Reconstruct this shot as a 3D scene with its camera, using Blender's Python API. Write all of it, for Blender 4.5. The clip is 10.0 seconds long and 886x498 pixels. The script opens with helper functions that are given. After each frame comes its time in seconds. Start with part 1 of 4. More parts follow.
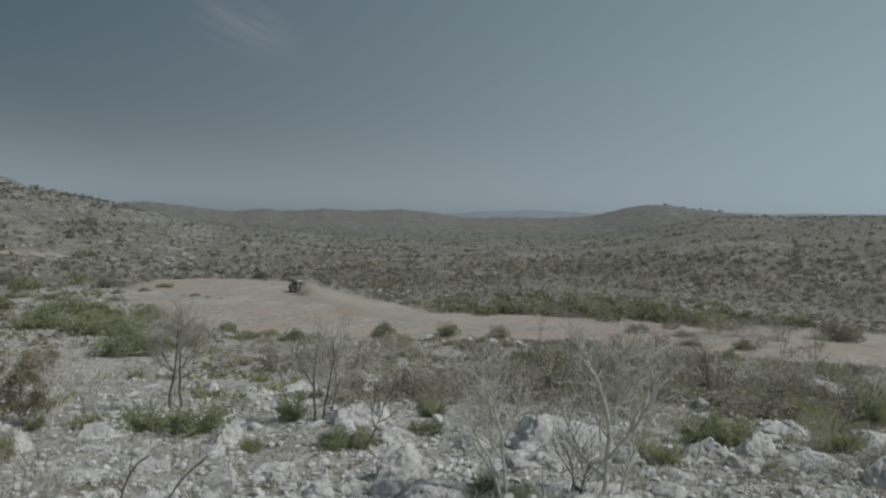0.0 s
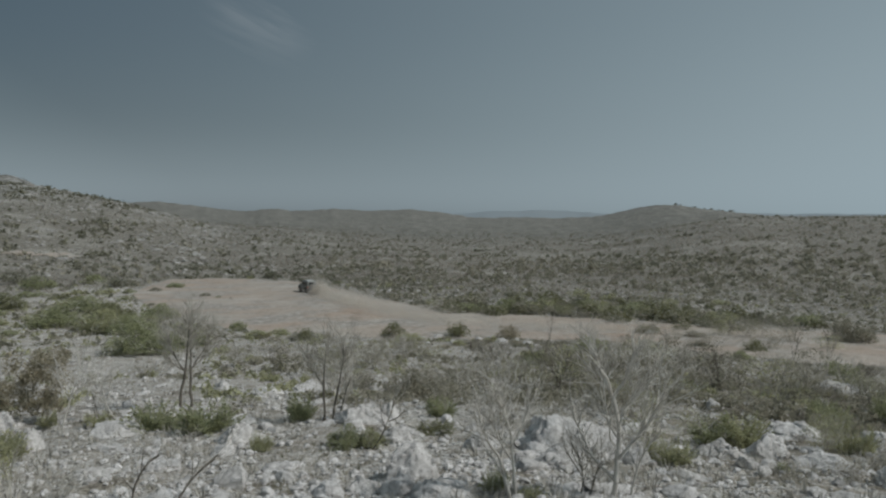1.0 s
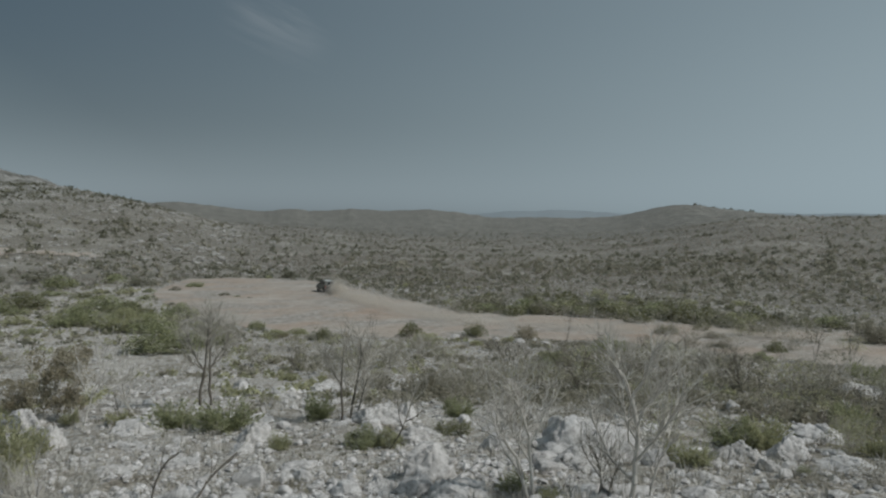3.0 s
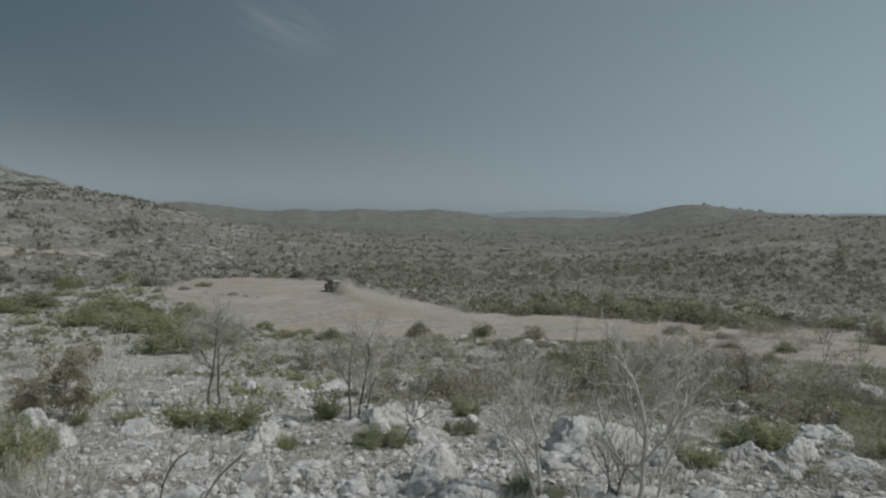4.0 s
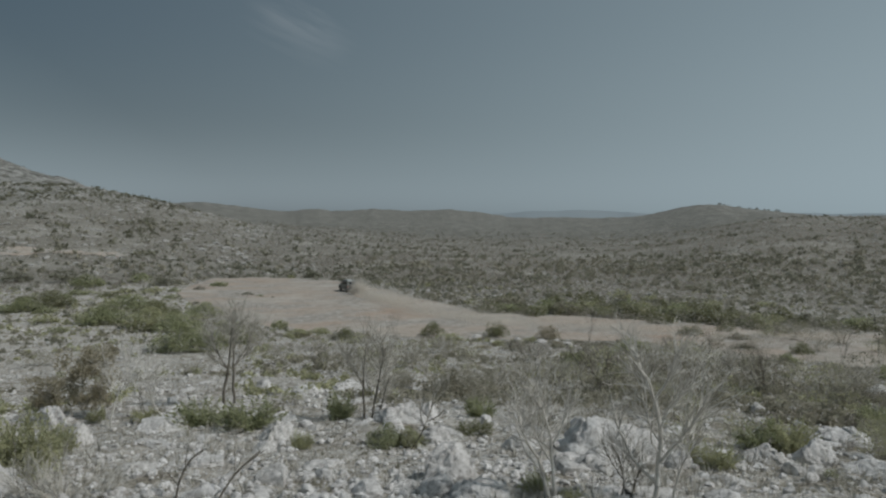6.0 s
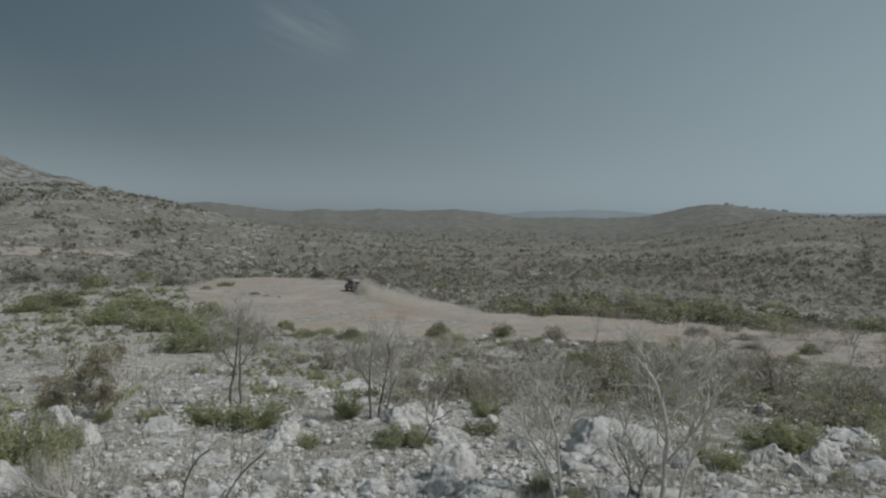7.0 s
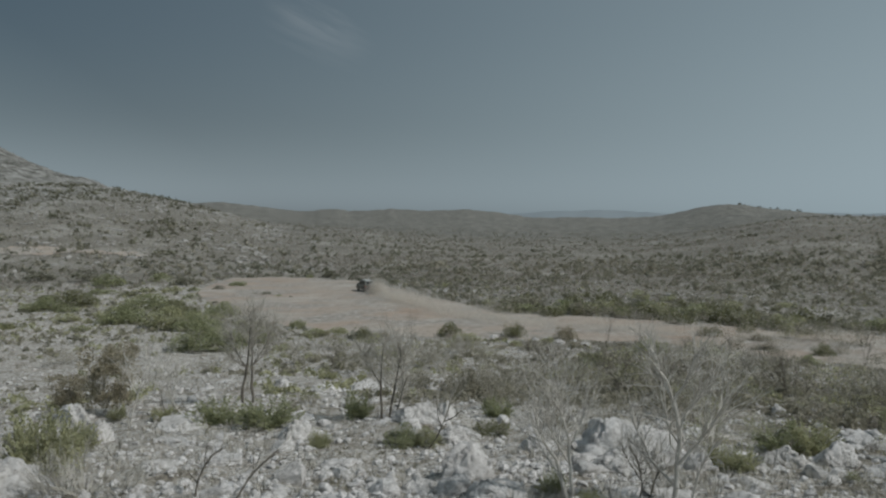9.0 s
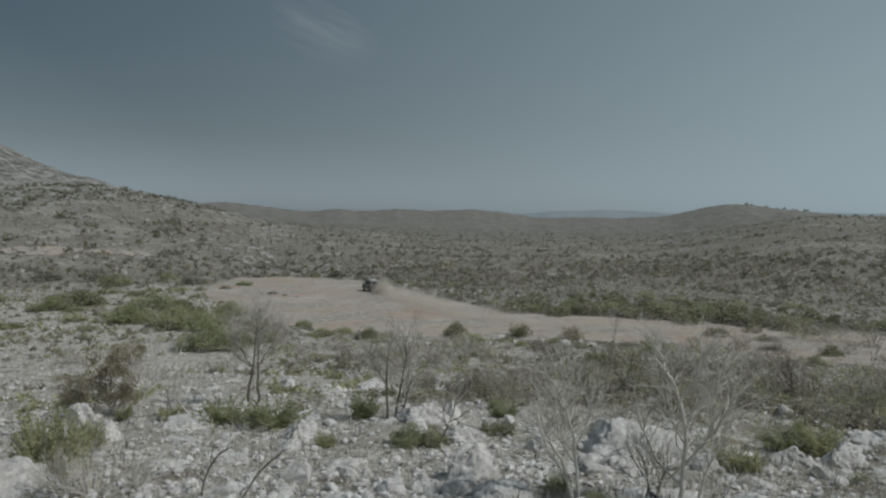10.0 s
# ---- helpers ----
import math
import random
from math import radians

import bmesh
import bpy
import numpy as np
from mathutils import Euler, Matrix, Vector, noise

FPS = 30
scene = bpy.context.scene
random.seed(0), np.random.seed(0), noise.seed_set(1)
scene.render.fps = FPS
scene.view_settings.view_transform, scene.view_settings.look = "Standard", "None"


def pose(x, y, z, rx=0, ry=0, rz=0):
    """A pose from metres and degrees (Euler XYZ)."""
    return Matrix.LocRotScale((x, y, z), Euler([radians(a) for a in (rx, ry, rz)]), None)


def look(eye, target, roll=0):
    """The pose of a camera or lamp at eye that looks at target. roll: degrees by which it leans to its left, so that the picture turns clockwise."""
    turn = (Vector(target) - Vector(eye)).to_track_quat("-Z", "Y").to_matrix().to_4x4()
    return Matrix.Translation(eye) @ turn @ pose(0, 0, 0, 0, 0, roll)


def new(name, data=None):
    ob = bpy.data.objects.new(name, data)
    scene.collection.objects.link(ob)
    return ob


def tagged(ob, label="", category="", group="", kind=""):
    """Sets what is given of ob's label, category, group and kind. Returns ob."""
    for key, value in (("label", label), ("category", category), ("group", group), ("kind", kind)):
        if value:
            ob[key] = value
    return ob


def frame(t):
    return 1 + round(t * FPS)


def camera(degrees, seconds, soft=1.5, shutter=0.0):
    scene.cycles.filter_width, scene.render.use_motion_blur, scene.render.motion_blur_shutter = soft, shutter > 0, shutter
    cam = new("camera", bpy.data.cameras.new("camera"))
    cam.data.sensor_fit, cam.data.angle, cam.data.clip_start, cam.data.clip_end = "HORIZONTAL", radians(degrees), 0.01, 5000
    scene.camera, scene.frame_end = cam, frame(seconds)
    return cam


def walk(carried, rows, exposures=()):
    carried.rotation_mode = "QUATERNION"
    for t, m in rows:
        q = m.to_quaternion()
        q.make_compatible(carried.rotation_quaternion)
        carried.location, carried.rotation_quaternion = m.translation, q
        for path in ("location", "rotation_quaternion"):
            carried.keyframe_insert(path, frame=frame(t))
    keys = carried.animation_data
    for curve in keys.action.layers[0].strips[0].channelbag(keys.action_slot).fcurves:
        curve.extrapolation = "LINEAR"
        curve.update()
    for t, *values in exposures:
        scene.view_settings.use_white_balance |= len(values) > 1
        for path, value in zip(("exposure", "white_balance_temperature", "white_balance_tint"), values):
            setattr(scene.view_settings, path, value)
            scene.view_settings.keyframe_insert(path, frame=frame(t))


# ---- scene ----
# The camera turns on the spot, from a stand on a stony rise.
EYE = 11.5
cam = camera(61.95, 10.0, soft=2.25)
TILT = -2.05
YAWS = [(0.0, -4.264), (0.5, -3.888), (1.0, -3.520), (1.5, -3.163), (2.0, -2.818), (2.5, -2.484), (4.0, -1.559), (4.5, -1.276), (5.0, -1.005), (5.5, -0.732), (7.0, -0.005), (7.5, 0.221), (8.0, 0.441), (8.5, 0.659), (9.0, 0.877), (9.5, 1.098), (10.0, 1.324)]
walk(cam, [(t, pose(0, 0, EYE, 90 + TILT, 0, yaw)) for t, yaw in YAWS], [(0.0, -0.36, 6050, 8.5), (10.0, -0.36, 6050, 8.5)])

# ---- daylight ----
SUN_SIDE, SUN_HEIGHT = 106.0, 46.0     # degrees to the right of straight ahead, and above the horizon
world = bpy.data.worlds.new("sky")
scene.world = world
world.use_nodes = True
wn, wl = world.node_tree.nodes, world.node_tree.links
sky = wn.new("ShaderNodeTexSky")
sky.sky_type, sky.sun_disc = "NISHITA", False
sky.sun_elevation, sky.sun_rotation = radians(SUN_HEIGHT), radians(SUN_SIDE)
sky.altitude, sky.air_density, sky.dust_density, sky.ozone_density = 300, 1.0, 1.2, 1.5
soft_sky = wn.new("ShaderNodeHueSaturation")
soft_sky.inputs["Saturation"].default_value = 0.67
soft_sky.inputs["Value"].default_value = 0.79
haze = wn.new("ShaderNodeMix")
haze.data_type, haze.blend_type = "RGBA", "MULTIPLY"
haze.inputs["Factor"].default_value = 1.0
haze.inputs["B"].default_value = (0.91, 1.05, 0.98, 1)
wl.new(sky.outputs[0], soft_sky.inputs["Color"])
wl.new(soft_sky.outputs[0], haze.inputs["A"])
# pale haze low down
way = wn.new("ShaderNodeTexCoord")
up = wn.new("ShaderNodeSeparateXYZ")
wl.new(way.outputs["Generated"], up.inputs[0])
low = wn.new("ShaderNodeMapRange")
low.interpolation_type = "SMOOTHSTEP"
for key, v in (("From Min", 0.33), ("From Max", 0.0), ("To Min", 0.0), ("To Max", 0.85)):
    low.inputs[key].default_value = v
wl.new(up.outputs["Z"], low.inputs["Value"])
grey = wn.new("ShaderNodeRGBToBW")
wl.new(haze.outputs["Result"], grey.inputs[0])
bluish = wn.new("ShaderNodeVectorMath")
bluish.operation = "SCALE"
bluish.inputs[0].default_value = (1.14, 1.30, 1.36)
glow = wn.new("ShaderNodeMapRange")
glow.interpolation_type = "SMOOTHSTEP"
for key, v in (("From Min", 0.15), ("From Max", 0.0), ("To Min", 1.0), ("To Max", 1.58)):
    glow.inputs[key].default_value = v
wl.new(up.outputs["Z"], glow.inputs["Value"])
lift = wn.new("ShaderNodeMath")
lift.operation = "MULTIPLY"
wl.new(grey.outputs[0], lift.inputs[0])
wl.new(glow.outputs[0], lift.inputs[1])
wl.new(lift.outputs[0], bluish.inputs["Scale"])
air = wn.new("ShaderNodeMix")
air.data_type = "RGBA"
wl.new(low.outputs[0], air.inputs["Factor"])
wl.new(haze.outputs["Result"], air.inputs["A"])
wl.new(bluish.outputs[0], air.inputs["B"])
# one thin wisp of cirrus high up ahead, and fainter veils round it
lay = wn.new("ShaderNodeMapping")
lay.vector_type = "TEXTURE"
lay.inputs["Rotation"].default_value = (0, radians(24), 0)
lay.inputs["Scale"].default_value = (0.16, 0.16, 0.022)
wl.new(way.outputs["Generated"], lay.inputs["Vector"])
wisps = wn.new("ShaderNodeTexNoise")
wisps.inputs["Scale"].default_value, wisps.inputs["Detail"].default_value = 1.5, 5
wl.new(lay.outputs[0], wisps.inputs["Vector"])
def along(axis):
    d = wn.new("ShaderNodeVectorMath")
    d.operation = "DOT_PRODUCT"
    d.inputs[1].default_value = axis
    wl.new(way.outputs["Generated"], d.inputs[0])
    return d.outputs["Value"]


def reckon(how, one, two):
    m = wn.new("ShaderNodeMath")
    m.operation = how
    for k, v in enumerate((one, two)):
        if isinstance(v, float):
            m.inputs[k].default_value = v
        else:
            wl.new(v, m.inputs[k])
    return m.outputs[0]


def fade(value, full, none):
    m = wn.new("ShaderNodeMapRange")
    m.interpolation_type = "SMOOTHSTEP"
    for key, v in (("From Min", none), ("From Max", full), ("To Min", 0.0), ("To Max", 1.0)):
        m.inputs[key].default_value = v
    wl.new(value, m.inputs["Value"])
    return m.outputs[0]


run, off, ahead = along((0.9047, 0.2538, -0.3422)), along((-0.3880, 0.1591, -0.9078)), along((-0.1759, 0.9541, 0.2424))
frayed = reckon("MULTIPLY", reckon("SUBTRACT", wisps.outputs["Fac"], 0.5), 0.085)
bowed = reckon("MULTIPLY", reckon("MULTIPLY", run, run), 1.6)
off = reckon("ABSOLUTE", reckon("ADD", reckon("ADD", off, frayed), bowed), 0.0)
streak = reckon("MULTIPLY", fade(off, 0.001, 0.038), fade(reckon("ABSOLUTE", run, 0.0), 0.02, 0.084))
streak = reckon("MULTIPLY", streak, fade(ahead, 0.9, 0.8))
thready = wn.new("ShaderNodeMapRange")
for key, v in (("From Min", 0.35), ("From Max", 0.68), ("To Min", 0.06), ("To Max", 0.36)):
    thready.inputs[key].default_value = v
wl.new(wisps.outputs["Fac"], thready.inputs["Value"])
cover = wn.new("ShaderNodeMath")
cover.operation = "MULTIPLY"
wl.new(streak, cover.inputs[0])
wl.new(thready.outputs[0], cover.inputs[1])
veil = wn.new("ShaderNodeMix")
veil.data_type = "RGBA"
wl.new(cover.outputs[0], veil.inputs["Factor"])
wl.new(air.outputs["Result"], veil.inputs["A"])
veil.inputs["B"].default_value = (7.0, 7.3, 7.5, 1)
# a thin high veil that brightens towards the sun
a, e = radians(SUN_SIDE), radians(SUN_HEIGHT)
to_sun = wn.new("ShaderNodeVectorMath")
to_sun.operation = "DOT_PRODUCT"
to_sun.inputs[1].default_value = (math.sin(a) * math.cos(e), math.cos(a) * math.cos(e), math.sin(e))
wl.new(way.outputs["Generated"], to_sun.inputs[0])
sunward = wn.new("ShaderNodeMapRange")
for key, v in (("From Min", -0.33), ("From Max", 1.0), ("To Min", 0.0), ("To Max", 1.36)):
    sunward.inputs[key].default_value = v
wl.new(to_sun.outputs["Value"], sunward.inputs["Value"])
bright = wn.new("ShaderNodeMix")
bright.data_type = "RGBA"
toward = reckon("MULTIPLY", sunward.outputs[0], reckon("ADD", reckon("MULTIPLY", low.outputs[0], 0.74), 0.77))
wl.new(toward, bright.inputs["Factor"])
wl.new(veil.outputs["Result"], bright.inputs["A"])
bright.inputs["B"].default_value = (9.2, 10.9, 11.3, 1)
back = wn["Background"]
wl.new(bright.outputs["Result"], back.inputs["Color"])
back.inputs["Strength"].default_value = 0.0455
sun = new("sun", bpy.data.lights.new("sun", "SUN"))
sun.data.energy, sun.data.angle, sun.data.color = 3.15, radians(1.5), (1.0, 0.95, 0.87)
a, e = radians(SUN_SIDE), radians(SUN_HEIGHT)
sun.matrix_world = look((60 * math.sin(a) * math.cos(e), 60 * math.cos(a) * math.cos(e), 60 * math.sin(e)), (0, 0, 0))
CLEAR_B = [-36.0, -33.5, -31.0, -28.5, -26.0, -23.5, -21.0, -18.5, -16.0, -13.5, -11.0, -8.5, -6.0, -3.5, -1.0, 1.5, 4.0, 6.5, 9.0, 11.5, 14.0, 16.5, 19.0, 19.4]
CLEAR_NEAR = [67.4, 67.4, 67.2, 66.6, 66.3, 66.9, 68.0, 69.5, 72.0, 73.3, 72.9, 72.6, 72.8, 73.0, 73.2, 73.6, 74.1, 76.0, 78.7, 82.0, 86.0, 94.1, 115.7, 126.8]
CLEAR_FAR = [88.0, 88.2, 88.4, 87.6, 85.8, 87.0, 88.6, 89.4, 89.8, 90.4, 91.6, 92.8, 93.6, 94.9, 101.8, 112.6, 125.8, 141.9, 151.2, 158.3, 162.6, 160.1, 137.4, 126.8]

# ---- where things stand: x, y, width, height ----
JUNIPERS = [
    (-8.34, 25.66, 2.17, 1.03), (-6.24, 24.5, 2.45, 1.17), (-1.52, 21.1, 1.17, 0.78), (-0.71, 21.1, 0.95, 0.62),
    (-3.49, 26.48, 1.35, 1.18), (-3.88, 21.03, 0.84, 0.68), (1.57, 26.48, 1.35, 0.9), (9.9, 22.3, 1.8, 0.95),
    (10.75, 22.3, 2.1, 1.1), (9.76, 17.99, 0.39, 0.34), (-10.67, 26.7, 1.23, 0.61), (7.34, 18.96, 1.33, 0.71),
    (-9.95, 17.6, 2.15, 1.85), (-11.0, 21.44, 1.23, 0.95), (2.11, 15.67, 0.75, 0.63), (2.74, 14.62, 0.64, 0.25),
    (16.41, 27.03, 1.98, 1.22), (-12.71, 27.51, 0.95, 0.59), (7.05, 19.65, 0.86, 0.58), (24.56, 37.56, 1.88, 1.36),
    (15.85, 25.86, 1.88, 1.0), (14.0, 21.35, 1.38, 0.95), (30.76, 49.3, 3.17, 1.11), (19.29, 27.74, 1.57, 1.35),
    # the second of this row is added in place of a shaded pit between rocks
    (0.9, 33.6, 2.59, 1.61), (1.2, 23.3, 1.66, 0.47), (-0.0, 35.5, 1.64, 1.10), (-10.3, 17.8, 2.0, 1.75),
]
ROUND_BUSHES = [
    (-0.52, 73.87, 2.27, 1.7), (1.13, 70.82, 2.73, 1.0), (6.1, 74.1, 2.51, 1.54), (10.93, 72.34, 2.23, 1.45),
    (-9.04, 72.19, 2.22, 1.33), (-7.03, 73.13, 1.01, 0.67), (-14.02, 74.3, 2.62, 0.85), (-16.92, 79.38, 1.82, 1.34),
    (-12.3, 77.01, 2.01, 0.59), (-22.0, 66.0, 6.2, 2.7), (-19.6, 70.0, 4.2, 2.0), (-37.8, 85.4, 7.0, 1.9),
    (-31.2, 81.5, 6.6, 2.2), (-27.5, 79.0, 5.0, 2.0), (-40.7, 97.8, 7.34, 2.0), (-54.0, 101.2, 8.0, 2.2),
    (-54.5, 96.7, 5.4, 1.8), (-63.4, 134.1, 5.7, 2.3), (28.4, 59.0, 1.63, 0.81), (10.1, 52.7, 2.09, 1.47),
    (16.8, 63.1, 3.04, 1.52), (-35.0, 92.0, 5.5, 1.8), (-29.0, 90.5, 4.6, 1.8),
]
TRACKSIDE_BUSHES = [
    (25.6, 83.8, 3.29, 1.64), (25.8, 74.6, 2.35, 1.29), (30.3, 76.8, 1.94, 1.33), (29.6, 71.5, 2.49, 0.79), (34.3, 79.0, 2.88, 1.63),
    (34.9, 76.8, 1.22, 0.97), (35.9, 75.9, 1.57, 1.02), (39.7, 79.9, 1.52, 1.14), (42.5, 81.1, 1.03, 0.71), (31.4, 63.2, 2.11, 1.21),
    (28.1, 58.8, 0.94, 0.61), (27.5, 66.1, 2.61, 0.58), (33.3, 88.6, 3.49, 1.40), (35.7, 87.4, 3.45, 1.10), (46.2, 78.9, 2.78, 0.88),
    (43.3, 69.0, 3.32, 2.44), (44.2, 67.7, 3.27, 1.96), (36.4, 82.2, 2.87, 1.30), (29.9, 88.5, 2.92, 1.04), (41.2, 82.7, 2.37, 1.45),
]
SCRUB = [
    (-13.8, 29.1, 2.79, 3.04), (-16.6, 31.2, 1.9, 1.6), (-7.6, 49.3, 2.73, 1.75), (-4.1, 44.3, 3.82, 2.02),
    (-1.6, 49.4, 3.66, 1.93), (1.1, 36.0, 3.12, 1.76), (8.3, 36.0, 3.48, 2.47), (13.2, 46.1, 4.12, 2.62),
    (13.5, 36.0, 3.32, 2.87), (17.1, 40.2, 3.08, 2.39), (17.2, 37.2, 3.21, 2.41), (22.3, 42.2, 4.1, 2.24),
    (23.2, 39.8, 3.96, 2.52), (-11.5, 53.2, 2.97, 1.7), (-19.6, 73.0, 2.93, 1.76), (-16.3, 49.3, 2.83, 0.89),
    (7.9, 23.0, 1.94, 1.65), (2.0, 28.8, 1.82, 1.37), (6.8, 55.2, 3.9, 1.73), (6.4, 37.2, 2.37, 1.63),
    (5.3, 24.5, 1.79, 1.0), (20.0, 58.9, 4.35, 1.94), (24.3, 55.9, 3.79, 1.42), (-6.5, 32.3, 1.04, 0.47),
]
SCRUB += [
    (2.3, 50.3, 2.75, 1.37), (-30.9, 57.7, 3.05, 1.27), (16.8, 29.5, 2.4, 1.2), (14.1, 28.4, 2.0, 1.0),
    (8.6, 27.8, 2.53, 1.84), (-10.9, 65.9, 3.11, 1.3), (21.9, 32.3, 2.75, 1.53), (13.3, 21.9, 1.53, 1.22),
    (9.5, 16.9, 0.94, 0.5), (11.3, 17.2, 1.32, 0.63), (14.5, 24.7, 1.59, 0.91), (12.8, 18.2, 1.06, 0.97),
    (13.0, 21.3, 1.19, 0.99), (20.6, 36.2, 2.94, 1.79), (3.3, 24.0, 1.54, 0.87), (3.5, 37.7, 2.38, 1.34),
    (-1.8, 38.1, 1.8, 1.05), (10.3, 25.0, 1.28, 0.86), (-17.0, 71.1, 2.83, 1.25), (25.4, 73.2, 2.7, 1.68),
    (26.0, 67.9, 2.25, 1.24), (28.7, 65.8, 2.5, 1.22), (33.5, 72.9, 3.41, 1.99), (35.6, 71.5, 3.71, 2.35),
]
SCRUB += [
    (33.3, 63.8, 2.79, 1.4), (38.1, 68.6, 3.64, 2.13), (21.2, 66.6, 2.17, 1.19), (39.1, 64.1, 2.91, 1.74),
]
# Bare trees: where each stands, its bark, and its limbs. A limb: the limb that it leaves (-1: the root), how far along it
# (or, at the root, metres aside), its lean and its bend in degrees, its length, its thickness, and how many twigs it bears.
BARE_TREES = [
    (4.39, 14.77, "pale", [(-1, 0.0, 14, -14, 2.2, 0.034, 2), (0, 1.0, -28, 4, 1.2, 0.019, 7), (0, 1.0, 30, -15, 1.05, 0.019, 7), (0, 0.45, 36, -8, 1.65, 0.02, 8),
                           (0, 0.28, -46, 24, 1.35, 0.018, 6), (0, 0.62, -36, 30, 1.15, 0.016, 7), (0, 0.8, 45, -30, 1.1, 0.015, 7), (-1, 0.36, 8, 16, 1.5, 0.016, 6)]),
    (2.34, 14.99, "pale", [(-1, 0.0, -16, -6, 1.0, 0.026, 1), (0, 1.0, -34, 26, 1.25, 0.017, 8), (0, 0.95, 14, -18, 1.15, 0.015, 8), (-1, 0.08, 2, -6, 1.35, 0.024, 1),
                           (3, 1.0, -18, -2, 1.35, 0.016, 9), (3, 0.95, 42, -34, 1.0, 0.014, 7), (0, 0.7, -58, 34, 1.1, 0.013, 6), (3, 0.6, -32, 22, 1.2, 0.013, 8)]),
    (-9.35, 32.18, "grey", [(-1, 0.0, 3, 2, 1.9, 0.055, 0), (-1, 0.45, 2, 1, 1.9, 0.05, 0), (0, 0.95, -38, 24, 1.7, 0.025, 11), (0, 1.0, 4, 4, 1.9, 0.03, 11),
                            (1, 0.95, 36, -20, 1.7, 0.025, 11), (1, 1.0, 8, -6, 1.8, 0.03, 11), (0, 0.95, -52, 26, 1.1, 0.02, 8), (1, 0.95, 48, -24, 1.2, 0.02, 8)]),
    (-2.54, 25.45, "grey", [(-1, 0.0, 4, 0, 1.45, 0.036, 0), (-1, 0.29, 3, 2, 1.45, 0.036, 0), (0, 0.95, -40, 24, 1.25, 0.018, 10), (0, 1.0, 2, 4, 1.4, 0.02, 10),
                            (1, 0.95, 40, -20, 1.35, 0.018, 10), (1, 1.0, 10, -6, 1.4, 0.02, 10), (-1, 0.42, 12, 10, 1.6, 0.022, 8)]),
    (-11.8, 26.49, "pale", [(-1, 0.0, 6, 22, 2.3, 0.022, 5), (0, 0.5, -34, 22, 1.1, 0.013, 7), (0, 0.6, 48, -20, 1.0, 0.012, 7)]),
    (-10.82, 28.84, "pale", [(-1, 0.0, -30, 24, 1.9, 0.022, 5), (0, 0.5, 30, -24, 1.0, 0.013, 7), (0, 0.55, -58, 30, 0.9, 0.012, 6)]),
    (-0.79, 20.63, "dark", [(-1, 0.0, 42, -34, 1.65, 0.02, 5), (0, 0.55, -20, 10, 0.8, 0.012, 7), (0, 0.6, 62, -30, 0.8, 0.012, 7)]),
    (-5.57, 15.58, "dark", [(-1, 0.0, 4, 48, 1.3, 0.019, 2), (0, 0.3, -40, 10, 0.36, 0.009, 2), (0, 0.68, 6, 10, 0.5, 0.009, 4)]),
    (-4.69, 15.45, "dark", [(-1, 0.0, 38, 6, 1.4, 0.019, 2), (0, 0.5, -6, 8, 0.5, 0.009, 3), (0, 0.78, 66, -10, 0.5, 0.009, 4)]),
    (3.82, 15.11, "grey", [(-1, 0.0, 4, -14, 1.1, 0.016, 5), (-1, 0.16, 12, 6, 0.9, 0.013, 5), (0, 0.5, -40, 22, 0.8, 0.01, 5), (-1, 0.3, -8, 12, 1.0, 0.012, 5)]),
]
SAPLINGS = [
    (-4.0, 71.1, 1.38, 3.32), (14.6, 70.5, 1.68, 3.91), (23.9, 63.8, 1.85, 2.91), (31.5, 57.1, 2.03, 3.04),
    (34.7, 57.2, 1.82, 3.64), (15.1, 57.5, 1.85, 2.78), (-11.0, 27.6, 1.17, 1.41),
]
DEAD_BRUSH = [
    (-8.0, 15.6, 2.7, 1.34), (-7.3, 15.9, 1.27, 0.85), (-6.6, 23.7, 1.37, 0.39), (0.7, 23.5, 1.68, 0.56),
    (-8.6, 15.4, 1.14, 0.99),
]
BOULDERS = [
    (4.2, 19.3, 2.8, 1.68), (5.8, 19.6, 0.74, 0.69), (6.3, 18.8, 0.72, 0.61), (6.9, 19.2, 0.43, 0.36),
    (0.3, 16.3, 1.3, 1.08), (1.0, 14.8, 1.46, 0.67), (-0.0, 15.5, 0.76, 0.51), (-0.8, 15.9, 0.91, 0.49),
    (-1.1, 24.1, 1.72, 0.92), (-0.3, 25.8, 0.82, 0.7), (0.1, 21.3, 1.19, 0.68), (-14.2, 27.2, 1.5, 0.82),
    (-10.8, 22.2, 1.02, 1.21), (-9.2, 24.4, 1.65, 0.74), (-4.9, 22.5, 1.32, 0.77), (-4.8, 20.4, 0.67, 0.54),
    (-3.7, 16.6, 0.86, 0.61), (10.4, 20.2, 1.2, 0.85), (11.5, 22.2, 0.92, 0.9), (13.4, 23.7, 2.0, 0.85),
    (8.8, 19.7, 1.24, 0.72), (10.9, 17.75, 1.75, 0.36), (9.2, 18.6, 0.67, 0.37), (-9.75, 15.1, 2.5, 0.98),
]
